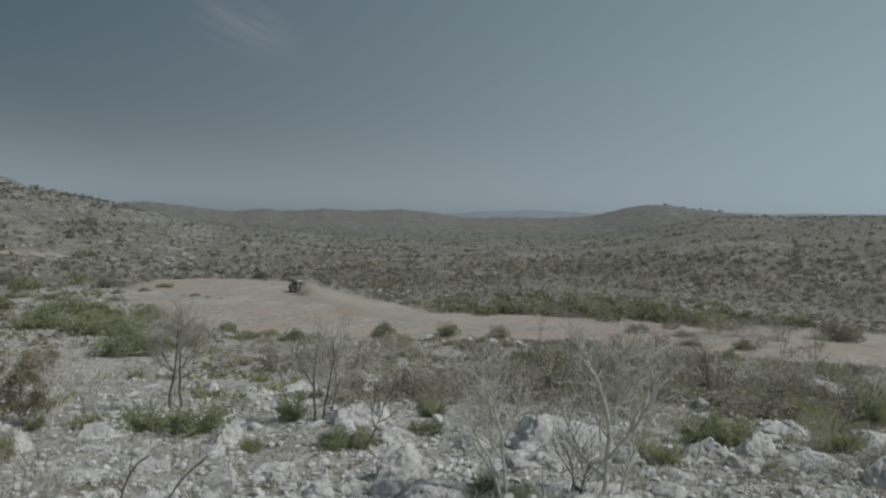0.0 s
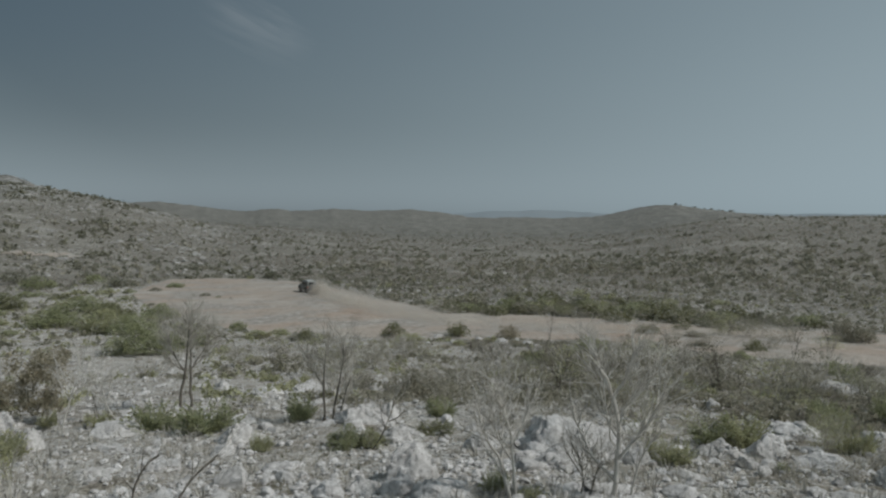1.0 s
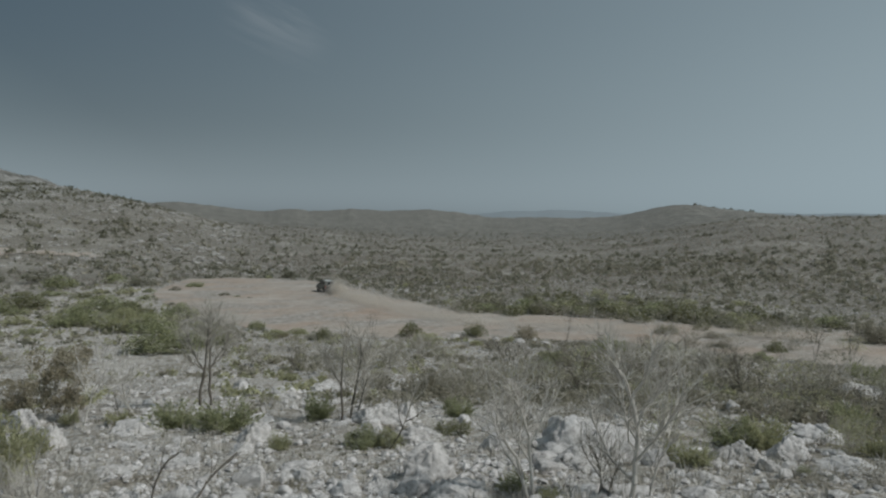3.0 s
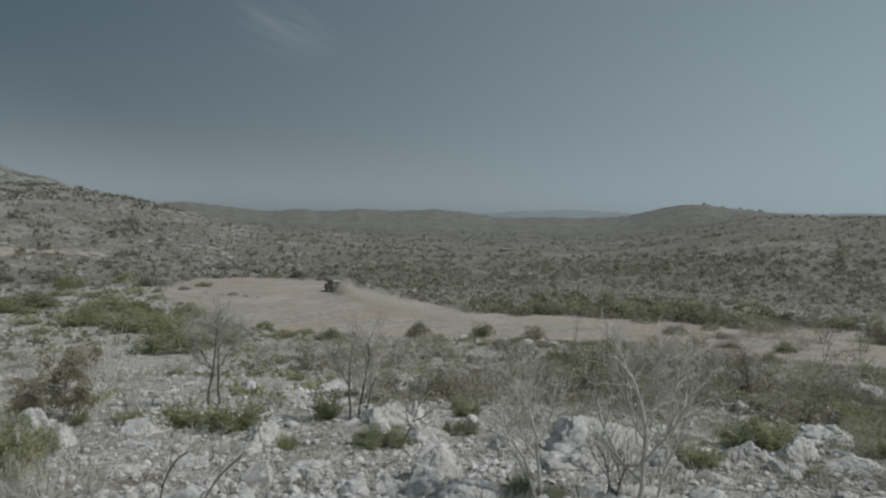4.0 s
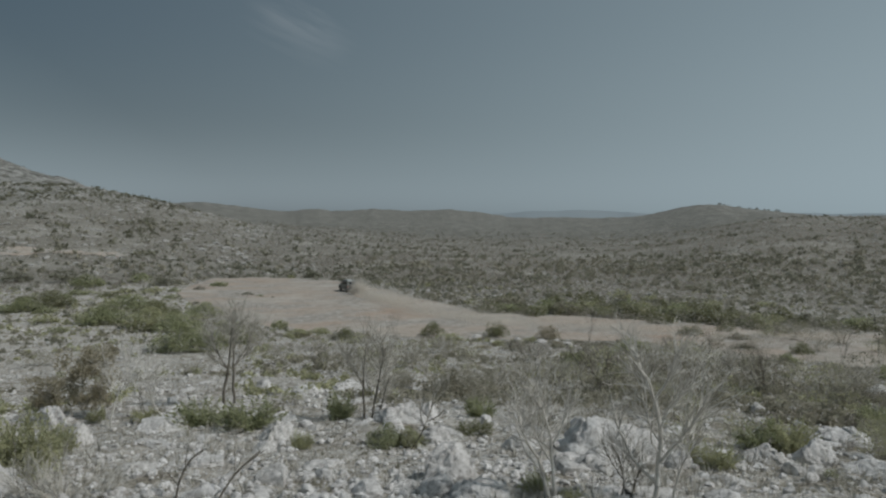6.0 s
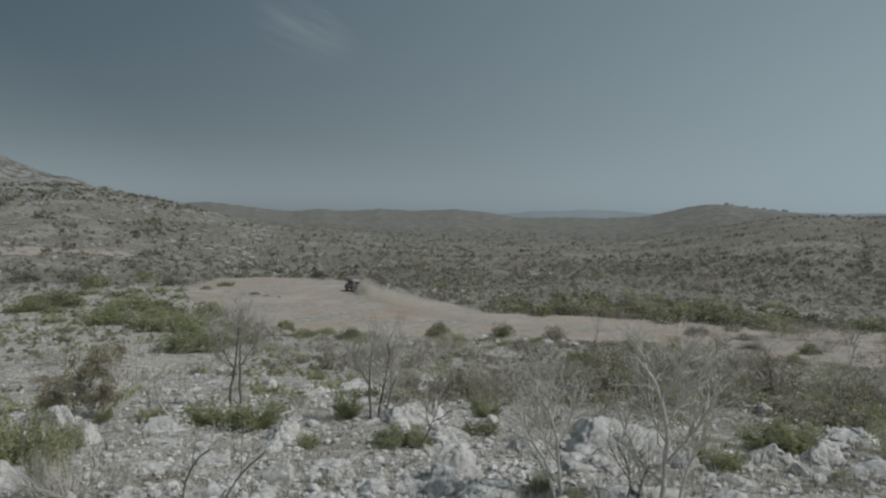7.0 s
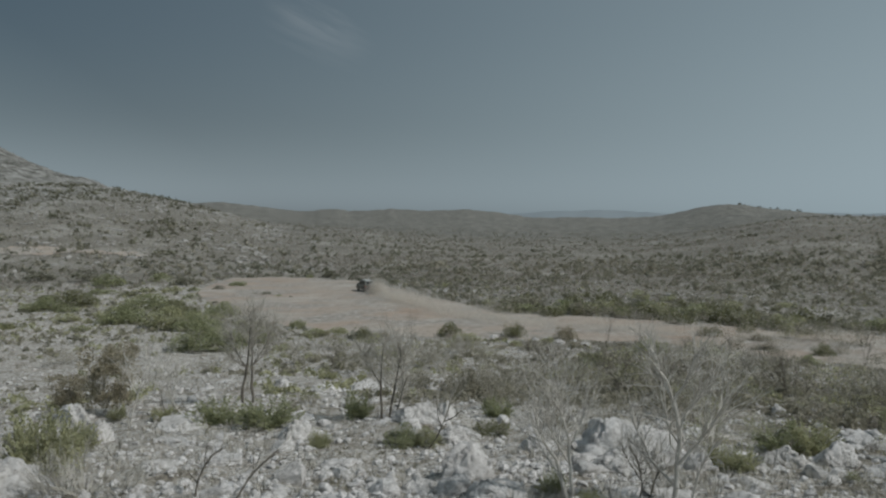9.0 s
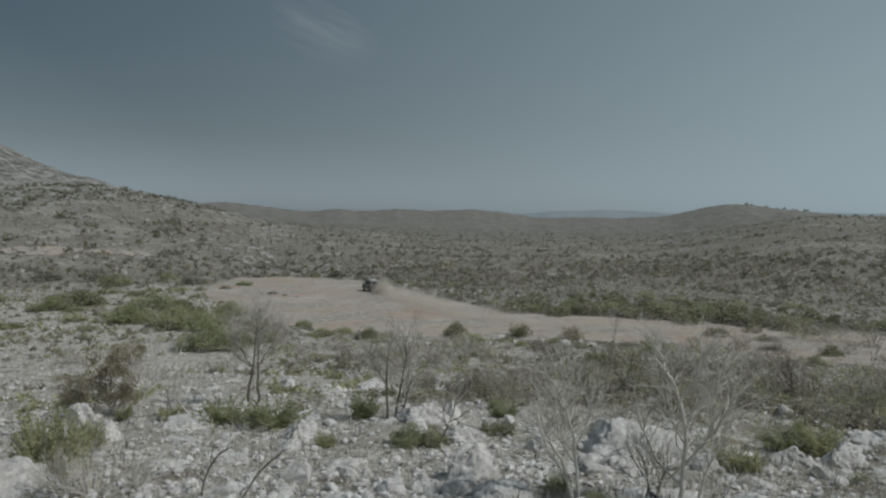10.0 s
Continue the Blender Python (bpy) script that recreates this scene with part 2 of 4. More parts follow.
BOULDERS += [
    (5.1, 19.5, 1.3, 1.1), (3.4, 18.7, 0.93, 0.58), (4.0, 18.0, 1.54, 0.73), (5.2, 19.4, 0.78, 0.66),
    (23.0, 36.1, 3.69, 1.41), (11.7, 16.7, 0.98, 0.9), (15.0, 21.7, 1.67, 0.84), (-6.1, 35.6, 1.7, 0.71),
    (-4.6, 37.5, 2.07, 0.65), (-8.9, 38.6, 1.55, 0.62), (3.2, 17.5, 0.86, 0.43), (2.2, 20.2, 1.14, 0.49),
    (-1.5, 15.5, 0.76, 0.38), (-5.9, 18.8, 0.95, 0.32), (-7.5, 18.1, 1.1, 0.35), (6.8, 16.8, 0.88, 0.37),
    (-0.0, 36.9, 1.16, 0.7), (-17.3, 38.2, 1.97, 0.82), (12.7, 28.8, 0.74, 0.74),
    (2.2, 72.7, 0.89, 0.45), (4.0, 73.0, 1.01, 0.45), (7.9, 71.1, 0.88, 0.44), (10.0, 69.6, 1.29, 0.48), (11.5, 70.8, 0.87, 0.44), (6.4, 70.4, 1.08, 0.43),
    (5.2, 69.7, 0.75, 0.38), (9.1, 71.9, 0.67, 0.33), (0.9, 67.9, 0.94, 0.37), (2.8, 68.3, 0.74, 0.37), (-3.2, 68.5, 0.84, 0.32), (12.1, 68.2, 0.95, 0.42),
]
FAR_GREENS = [
    (-25.8, 155.8, 3.88, 1.94), (-39.3, 133.4, 3.74, 1.28), (-81.4, 144.6, 6.37, 2.55), (-72.1, 143.5, 6.16, 2.47),
    (-57.6, 143.7, 4.75, 2.14), (-50.4, 137.4, 5.62, 2.25), (42.1, 82.4, 3.57, 1.79), (45.9, 80.0, 3.56, 1.78),
    (-14.5, 156.0, 3.61, 1.68), (-40.74, 126.76, 2.32, 0.77), (-39.78, 134.61, 2.06, 0.92), (-34.25, 105.01, 0.96, 0.56), (-27.02, 156.98, 2.88, 1.92), (-30.41, 154.13, 1.65, 1.06), (-20.86, 148.85, 1.59, 1.03),
    (-30.2, 117.7, 2.16, 0.54), (-27.6, 115.2, 1.32, 0.44), (-32.3, 118.7, 1.09, 0.36), (-25.2, 113.3, 0.87, 0.35),
]

# ---- the lie of the land ----
def hashed(i, j, seed):
    n = (i.astype(np.int64) * 374761393 + j.astype(np.int64) * 668265263 + seed * 974711) & 0x7FFFFFFF
    n = ((n ^ (n >> 13)) * 1274126177) & 0x7FFFFFFF
    return ((n ^ (n >> 16)) & 0xFFFF) / 65535.0


def ripple(x, y, size, seed=0, octaves=3):
    """Smooth noise from about -1 to 1, with bumps about size metres across."""
    x, y = np.asarray(x, float) / size, np.asarray(y, float) / size
    total, part_of, gain = 0.0, 0.0, 1.0
    for k in range(octaves):
        i, j = np.floor(x), np.floor(y)
        u, v = x - i, y - j
        u, v = u * u * (3 - 2 * u), v * v * (3 - 2 * v)
        s = seed + 17 * k
        low = hashed(i, j, s) * (1 - u) + hashed(i + 1, j, s) * u
        high = hashed(i, j + 1, s) * (1 - u) + hashed(i + 1, j + 1, s) * u
        total, part_of = total + gain * (low * (1 - v) + high * v), part_of + gain
        x, y, gain = x * 2.03 + 11.7, y * 2.03 - 5.3, gain * 0.5
    return 2 * total / part_of - 1


def step(lo, hi, v):
    u = np.clip((v - lo) / (hi - lo), 0, 1)
    return u * u * (3 - 2 * u)


def bell(v, mid, width):
    return np.exp(-0.5 * ((v - mid) / width) ** 2)


def bearing(x, y):
    """Degrees to the left of straight ahead."""
    return np.degrees(np.arctan2(-x, y))


def clearing_near(b):
    r = np.interp(b, CLEAR_B, CLEAR_NEAR)
    return r + (1.3 + 0.05 * np.clip(r - 74, 0, 60)) * ripple(b * 1.1, b * 0 + 3.0, 1.0, 5, 5)


def clearing_far(b):
    r = np.interp(b, CLEAR_B, CLEAR_FAR)
    return r + (2.0 + 0.03 * np.clip(r - 90, 0, 70)) * ripple(b * 1.0, b * 0 + 9.0, 1.0, 8, 5)


def ground_z(x, y):
    x, y = np.asarray(x, float), np.asarray(y, float)
    r, b = np.hypot(x, y), bearing(x, y)
    a = 7.8 - 0.125 * r
    z = 0.5 * (a + np.sqrt(a * a + 1.0)) - 0.12
    cosb = np.cos(np.radians(np.clip(b, -60, 60)))
    # stony slope on the left, and the crag behind it
    near = 33.5 + (b - 20) * 5.65
    near = 68 - 0.5 * ((68 - near) + np.sqrt((68 - near) ** 2 + 60))
    near = np.clip(near * step(7, 19, b), 0, 80)
    z += (11.5 * step(-5, 19, b) + 450 * near / 1306 * cosb) * step(190, 450, r) * (1 - step(600, 1500, r) * step(27, 22, b))
    crag = np.clip(70 + (b - 26.6) * 10.5 + 5 * np.clip(b - 30, 0, 20), 50, 260)
    z += (900 * crag - 450 * near) / 1306 * cosb * step(480, 900, r) * step(22.5, 26, b)
    z += (5.0 * (np.abs(ripple(x, y, 45, 27, 3)) - 0.3) + 3.2 * (0.35 - np.abs(ripple(x + 0.8 * y, y - 0.5 * x, 26, 28, 4)))) * step(520, 720, r) * step(23.5, 26, b) * step(1500, 1000, r)
    # gentle rise on the right
    z += 14.0 * step(-13, -27, b) * step(110, 470, r)
    # ridges and the round hill along the skyline
    sky_line = 8 + 10 * step(-6.5, -2.5, b) + 5 * bell(b, 9.6, 0.9) + 4.5 * bell(b, 4.7, 1.7) + 4.5 * bell(b, -0.5, 1.6) \
        + 18 * bell(b, 18.5, 3.2) + 17.2 * bell(b, -20.2, np.where(b > -20.2, 2.45, 1.9)) + 4 * step(-22, -26, b) + 1.5 * ripple(b, b * 0 + 0.5, 0.9, 23, 4) + 1.1 * ripple(b, b * 0 + 0.5, 0.3, 24, 2)
    z += (11.5 + 2000 * sky_line / 1306 * cosb) * step(650, 2000, r) * (1 - 0.9 * step(22, 27, b)) * (1 - step(2100, 3200, r)) * (1 - 0.6 * step(-23, -28, b))
    # roughness
    flat = 1 - 0.85 * step(60, 70, r) * step(175, 150, r)
    z += flat * (0.32 * ripple(x, y, 5.0, 1) + 0.10 * ripple(x, y, 0.9, 2)) * step(400, 150, r)
    z += (0.9 * ripple(x, y, 26, 3) * step(170, 260, r) + 4.5 * ripple(x, y, 110, 4) * step(300, 700, r) * step(11, 20, np.abs(b)) + 2.0 * ripple(x, y, 160, 7) * step(500, 900, r))
    return z


# ---- materials ----
def material(name, rough=0.9):
    m = bpy.data.materials.new(name)
    m.use_nodes = True
    n = m.node_tree.nodes
    n["Principled BSDF"].inputs["Roughness"].default_value = rough
    n["Principled BSDF"].inputs["Specular IOR Level"].default_value = 0.25
    return m, n, m.node_tree.links, n["Principled BSDF"]


def speckle(n, l, size, detail=4, vector=None, rough=0.55):
    """Noise whose bumps are about size metres across, in world space."""
    t = n.new("ShaderNodeTexNoise")
    t.inputs["Scale"].default_value, t.inputs["Detail"].default_value, t.inputs["Roughness"].default_value = 1 / size, detail, rough
    if vector is None:
        vector = n.new("ShaderNodeNewGeometry").outputs["Position"]
    l.new(vector, t.inputs["Vector"])
    return t.outputs["Fac"]


def ramp(n, l, value, stops):
    r = n.new("ShaderNodeValToRGB")
    e = r.color_ramp.elements
    while len(e) < len(stops):
        e.new(0.5)
    for k, (at, colour) in zip(e, stops):
        k.position, k.color = at, (*colour, 1)
    l.new(value, r.inputs["Fac"])
    return r.outputs["Color"]


def blend(n, l, fac, one, two, how="MIX"):
    m = n.new("ShaderNodeMix")
    m.data_type, m.blend_type = "RGBA", how
    for key, v in (("Factor", fac), ("A", one), ("B", two)):
        if isinstance(v, (int, float)):
            m.inputs[key].default_value = v
        elif isinstance(v, tuple):
            m.inputs[key].default_value = (*v, 1)
        else:
            l.new(v, m.inputs[key])
    return m.outputs["Result"]


def span(n, l, value, lo, hi, to_lo=0.0, to_hi=1.0):
    m = n.new("ShaderNodeMapRange")
    for key, v in (("From Min", lo), ("From Max", hi), ("To Min", to_lo), ("To Max", to_hi)):
        m.inputs[key].default_value = v
    l.new(value, m.inputs["Value"])
    return m.outputs[0]


def relief(n, l, shader, height, depth, strength=1.0):
    b = n.new("ShaderNodeBump")
    b.inputs["Distance"].default_value, b.inputs["Strength"].default_value = depth, strength
    l.new(height, b.inputs["Height"])
    l.new(b.outputs[0], shader.inputs["Normal"])


def cobbled(n, l, size, place):
    """Loose stones: the distance from each stone's edge, and a tone for each stone."""
    wander = n.new("ShaderNodeTexNoise")
    wander.inputs["Scale"].default_value, wander.inputs["Detail"].default_value = 1.2 / size, 3
    l.new(place, wander.inputs["Vector"])
    moved = n.new("ShaderNodeVectorMath")
    moved.operation = "MULTIPLY_ADD"
    moved.inputs[1].default_value = (0.8 * size,) * 3
    l.new(wander.outputs["Color"], moved.inputs[0])
    l.new(place, moved.inputs[2])
    found = []
    for feature, socket in (("DISTANCE_TO_EDGE", "Distance"), ("F1", "Color")):
        cell = n.new("ShaderNodeTexVoronoi")
        cell.feature = feature
        cell.inputs["Scale"].default_value = 1 / size
        l.new(moved.outputs[0], cell.inputs["Vector"])
        found.append(cell.outputs[socket])
    return found


def ground_material():
    m, n, l, s = material("stony_ground", 0.95)
    place = n.new("ShaderNodeNewGeometry").outputs["Position"]
    away = n.new("ShaderNodeVectorMath")
    away.operation = "LENGTH"
    l.new(place, away.inputs[0])
    # pale limestone rubble and dusty grey-brown soil on the rise
    rubble = ramp(n, l, speckle(n, l, 0.28, 5, place, 0.7), [(0.30, (0.26, 0.235, 0.20)), (0.45, (0.395, 0.37, 0.335)), (0.57, (0.51, 0.496, 0.47)), (0.74, (0.60, 0.59, 0.574))])
    soil = ramp(n, l, speckle(n, l, 0.3, 6, place, 0.7), [(0.33, (0.25, 0.222, 0.19)), (0.5, (0.37, 0.34, 0.30)), (0.68, (0.47, 0.44, 0.40))])
    stone_edge, stone_tone = cobbled(n, l, 0.19, place)
    # shade in the gaps between stones, painted as darker colour along their edges
    rubble = blend(n, l, 0.85, rubble, ramp(n, l, stone_edge, [(0.01, (0.46, 0.445, 0.425)), (0.09, (1.06, 1.06, 1.06))]), "MULTIPLY")
    rubble = blend(n, l, 0.9, rubble, ramp(n, l, stone_tone, [(0.15, (0.82, 0.80, 0.77)), (0.6, (1.12, 1.11, 1.10))]), "MULTIPLY")
    pebble_edge, pebble_tone = cobbled(n, l, 0.075, place)
    soil = blend(n, l, 0.75, soil, ramp(n, l, pebble_tone, [(0.2, (0.76, 0.75, 0.73)), (0.62, (1.3, 1.3, 1.3))]), "MULTIPLY")
    rise = blend(n, l, span(n, l, speckle(n, l, 2.2, 6, place, 0.65), 0.37, 0.49), soil, rubble)
    leaf_fall = ramp(n, l, speckle(n, l, 0.2, 4, place), [(0.35, (0.15, 0.13, 0.10)), (0.65, (0.30, 0.27, 0.22))])
    under = n.new("ShaderNodeMath")
    under.operation = "ADD"
    l.new(speckle(n, l, 1.3, 5, place, 0.65), under.inputs[0])
    sides = n.new("ShaderNodeSeparateXYZ")
    l.new(place, sides.inputs[0])
    l.new(span(n, l, sides.outputs["X"], 4, 12, 0.0, 0.11), under.inputs[1])
    rise = blend(n, l, span(n, l, under.outputs[0], 0.54, 0.65), rise, leaf_fall)
    # thin dry turf and scrub litter on the plain, with stony patches
    litter = ramp(n, l, speckle(n, l, 2.5, 6, place, 0.65), [(0.32, (0.168, 0.154, 0.127)), (0.52, (0.216, 0.2, 0.17)), (0.72, (0.278, 0.26, 0.226))])
    stony = ramp(n, l, speckle(n, l, 1.3, 5, place, 0.7), [(0.35, (0.22, 0.205, 0.17)), (0.6, (0.40, 0.38, 0.34))])
    plain = blend(n, l, span(n, l, speckle(n, l, 30, 5, place, 0.6), 0.5, 0.66), litter, stony)
    edge = n.new("ShaderNodeMath")
    edge.operation = "ADD"
    l.new(away.outputs["Value"], edge.inputs[0])
    l.new(span(n, l, speckle(n, l, 12, 4, place), 0.3, 0.7, -30, 30), edge.inputs[1])
    across = n.new("ShaderNodeSeparateXYZ")
    l.new(place, across.inputs[0])
    reach = n.new("ShaderNodeMath")
    reach.operation = "ADD"
    l.new(edge.outputs[0], reach.inputs[0])
    l.new(span(n, l, across.outputs["X"], -12, -40, 0, -65), reach.inputs[1])
    base = blend(n, l, span(n, l, reach.outputs[0], 60, 105), rise, plain)
    # close dark scrub on the far hills
    wood = ramp(n, l, speckle(n, l, 15, 7, place, 0.8), [(0.38, (0.092, 0.09, 0.078)), (0.5, (0.157, 0.152, 0.134)), (0.63, (0.265, 0.255, 0.23))])
    base = blend(n, l, span(n, l, away.outputs["Value"], 230, 620), base, wood)
    # the bare stony slope on the left-hand side and its pale crag
    parts = n.new("ShaderNodeSeparateXYZ")
    l.new(place, parts.inputs[0])
    high = n.new("ShaderNodeMath")
    high.operation = "MULTIPLY"
    l.new(span(n, l, parts.outputs["Z"], 12, 24), high.inputs[0])
    l.new(span(n, l, parts.outputs["X"], -120, -200), high.inputs[1])
    local = n.new("ShaderNodeMath")
    local.operation = "MULTIPLY"
    l.new(high.outputs[0], local.inputs[0])
    l.new(span(n, l, away.outputs["Value"], 900, 560), local.inputs[1])
    scree = ramp(n, l, speckle(n, l, 5, 6, place, 0.75), [(0.38, (0.125, 0.12, 0.103)), (0.49, (0.225, 0.219, 0.199)), (0.62, (0.39, 0.384, 0.368))])
    base = blend(n, l, local.outputs[0], base, scree)
    drop = n.new("ShaderNodeMapping")
    drop.inputs["Scale"].default_value = (1.0, 1.0, 0.6)
    l.new(place, drop.inputs["Vector"])
    cliff = ramp(n, l, speckle(n, l, 8, 7, drop.outputs[0], 0.8), [(0.42, (0.075, 0.073, 0.062)), (0.5, (0.175, 0.17, 0.153)), (0.57, (0.31, 0.303, 0.286))])
    on_crag = n.new("ShaderNodeMath")
    on_crag.operation = "MULTIPLY"
    l.new(span(n, l, across.outputs["Z"], 37, 46), on_crag.inputs[0])
    l.new(span(n, l, away.outputs["Value"], 1500, 1200), on_crag.inputs[1])
    base = blend(n, l, on_crag.outputs[0], base, cliff)
    l.new(base, s.inputs["Base Color"])
    rough = n.new("ShaderNodeMath")
    rough.operation = "MULTIPLY_ADD"
    rough.inputs[1].default_value = 1.6
    l.new(span(n, l, stone_edge, 0.0, 0.25), rough.inputs[0])
    l.new(span(n, l, speckle(n, l, 0.3, 6, place, 0.75), 0.0, 1.0, 0.0, 2.0), rough.inputs[1])
    l.new(speckle(n, l, 0.3, 6, place, 0.75), rough.inputs[2])
    relief(n, l, s, rough.outputs[0], 0.045)
    return m


def track_material(name="dusty_red_earth", bleach=0.0):
    m, n, l, s = material(name, 0.95)
    place = n.new("ShaderNodeNewGeometry").outputs["Position"]
    long_way = n.new("ShaderNodeMapping")
    long_way.inputs["Scale"].default_value = (0.7, 1.0, 1.0)
    l.new(place, long_way.inputs["Vector"])
    dust = ramp(n, l, speckle(n, l, 11, 6, long_way.outputs[0], 0.6), [(0.36, (0.385, 0.305, 0.245)), (0.5, (0.39, 0.333, 0.282)), (0.64, (0.43, 0.39, 0.345))])
    grit = ramp(n, l, speckle(n, l, 0.5, 5, place, 0.7), [(0.35, (0.75, 0.74, 0.73)), (0.65, (1, 1, 1))])
    worn = ramp(n, l, speckle(n, l, 3.0, 6, place, 0.7), [(0.36, (0.80, 0.79, 0.77)), (0.5, (1, 1, 1)), (0.66, (1.06, 1.06, 1.06))])
    dust = blend(n, l, 1.0, dust, worn, "MULTIPLY")
    stony = ramp(n, l, speckle(n, l, 1.1, 6, place, 0.75), [(0.36, (0.2, 0.18, 0.155)), (0.5, (0.33, 0.305, 0.275)), (0.62, (0.46, 0.44, 0.41))])
    dust = blend(n, l, span(n, l, speckle(n, l, 9, 6, place, 0.65), 0.45, 0.58, 0.0, 0.85), dust, stony)
    l.new(blend(n, l, bleach, blend(n, l, 1.0, dust, grit, "MULTIPLY"), (0.5, 0.47, 0.41)), s.inputs["Base Color"])
    relief(n, l, s, speckle(n, l, 0.6, 5, place), 0.05)
    return m


def rock_material(name, dark, pale):
    m, n, l, s = material(name, 0.85)
    place = n.new("ShaderNodeNewGeometry").outputs["Position"]
    tone = n.new("ShaderNodeObjectInfo").outputs["Random"]
    body = ramp(n, l, speckle(n, l, 0.35, 6, place, 0.65), [(0.32, dark), (0.5, tuple(0.5 * (p + q) for p, q in zip(dark, pale))), (0.62, pale)])
    # lichen specks, and the shade of small pits darkened into the colour
    lichen_and_pit_shade = ramp(n, l, speckle(n, l, 0.12, 5, place, 0.75), [(0.38, (0.5, 0.49, 0.475)), (0.50, (1, 1, 1))])
    body = blend(n, l, 0.8, body, lichen_and_pit_shade, "MULTIPLY")
    body = blend(n, l, span(n, l, tone, 0, 1, 0.0, 0.3), body, (0.36, 0.335, 0.30))
    l.new(body, s.inputs["Base Color"])
    relief(n, l, s, speckle(n, l, 0.2, 7, place, 0.75), 0.07)
    return m


def plant_material(name, dark, pale, size=0.3, rough=0.8, through_it=0.0):
    m, n, l, s = material(name, rough)
    place = n.new("ShaderNodeNewGeometry").outputs["Position"]
    tone = n.new("ShaderNodeObjectInfo").outputs["Random"]
    c = ramp(n, l, speckle(n, l, size, 3, place), [(0.3, dark), (0.7, pale)])
    c = blend(n, l, span(n, l, tone, 0, 1, 0.0, 0.25), c, tuple(0.6 * (p + q) for p, q in zip(dark, pale)))
    c = blend(n, l, span(n, l, n.new("ShaderNodeNewGeometry").outputs["Random Per Island"], 0, 1, 0, 0.5), c, pale)
    l.new(c, s.inputs["Base Color"])
    if through_it:
        t = n.new("ShaderNodeBsdfTranslucent")
        l.new(c, t.inputs["Color"])
        both = n.new("ShaderNodeMixShader")
        both.inputs[0].default_value = through_it
        l.new(s.outputs[0], both.inputs[1])
        l.new(t.outputs[0], both.inputs[2])
        l.new(both.outputs[0], n["Material Output"].inputs["Surface"])
    return m


GROUND, TRACK = ground_material(), track_material()
PATH = track_material("pale_earth", 0.12)
LIMESTONE = rock_material("weathered_limestone", (0.44, 0.42, 0.402), (0.68, 0.657, 0.64))
GREY_STONE = rock_material("grey_limestone", (0.29, 0.28, 0.262), (0.44, 0.43, 0.41))
GREEN = plant_material("juniper_green", (0.188, 0.200, 0.112), (0.405, 0.415, 0.248), 0.5, through_it=0.45)
OLIVE = plant_material("dry_olive_green", (0.248, 0.247, 0.146), (0.465, 0.458, 0.285), 0.5, through_it=0.45)
BARK = plant_material("grey_brown_bark", (0.277, 0.258, 0.221), (0.443, 0.417, 0.366), 0.4)
PALE_BARK = plant_material("bleached_grey_bark", (0.42, 0.39, 0.35), (0.60, 0.57, 0.52), 0.4)
BROWN = plant_material("dry_brown_leaf", (0.219, 0.206, 0.155), (0.35, 0.325, 0.254), 0.6, through_it=0.4)
SCRUB_FAR = plant_material("grey_brown_scrub", (0.262, 0.237, 0.196), (0.425, 0.386, 0.338), 26, through_it=0.62)
GREEN_FAR = plant_material("dull_green_scrub", (0.172, 0.17, 0.125), (0.30, 0.289, 0.222), 9, through_it=0.6)

DARK_GREEN = plant_material("dark_evergreen", (0.125, 0.127, 0.072), (0.265, 0.262, 0.15), 0.5, through_it=0.4)
SLOPE_GREEN = plant_material("dark_slope_scrub", (0.12, 0.121, 0.083), (0.225, 0.217, 0.157), 9, through_it=0.3)
DARK_BARK = plant_material("dark_grey_bark", (0.085, 0.075, 0.062), (0.17, 0.15, 0.125), 0.4)
DUST = plant_material("pale_road_dust", (0.66, 0.61, 0.545), (0.72, 0.67, 0.605), 4, through_it=0.5)
RUST = plant_material("withered_brown_leaf", (0.222, 0.198, 0.138), (0.385, 0.345, 0.25), 0.6, through_it=0.42)
# ---- building helpers ----
def mesh_of(name, verts, faces, smooth=False):
    me = bpy.data.meshes.new(name)
    verts, faces = np.asarray(verts, np.float32), np.asarray(faces, np.int32)
    me.vertices.add(len(verts))
    me.vertices.foreach_set("co", verts.ravel())
    k = faces.shape[1]
    me.loops.add(faces.size)
    me.loops.foreach_set("vertex_index", faces.ravel())
    me.polygons.add(len(faces))
    me.polygons.foreach_set("loop_start", np.arange(0, faces.size, k, dtype=np.int32))
    me.polygons.foreach_set("loop_total", np.full(len(faces), k, np.int32))
    me.polygons.foreach_set("use_smooth", np.full(len(faces), smooth, bool))
    me.update(calc_edges=True)
    return me


def object_of(name, me, mat, parent=None):
    if not me.materials:
        me.materials.append(mat)
    ob = new(name, me)
    if me.materials[0] != mat:
        ob.material_slots[0].link = "OBJECT"
        ob.material_slots[0].material = mat
    ob.parent = parent
    return ob


def sheet(rows, cols):
    """Quads of a grid of rows x cols points."""
    i, j = np.meshgrid(np.arange(rows - 1), np.arange(cols - 1), indexing="ij")
    a = (i * cols + j).ravel()
    return np.stack([a, a + 1, a + cols + 1, a + cols], 1)


def at_bearing(b, r):
    return -r * np.sin(np.radians(b)), r * np.cos(np.radians(b))


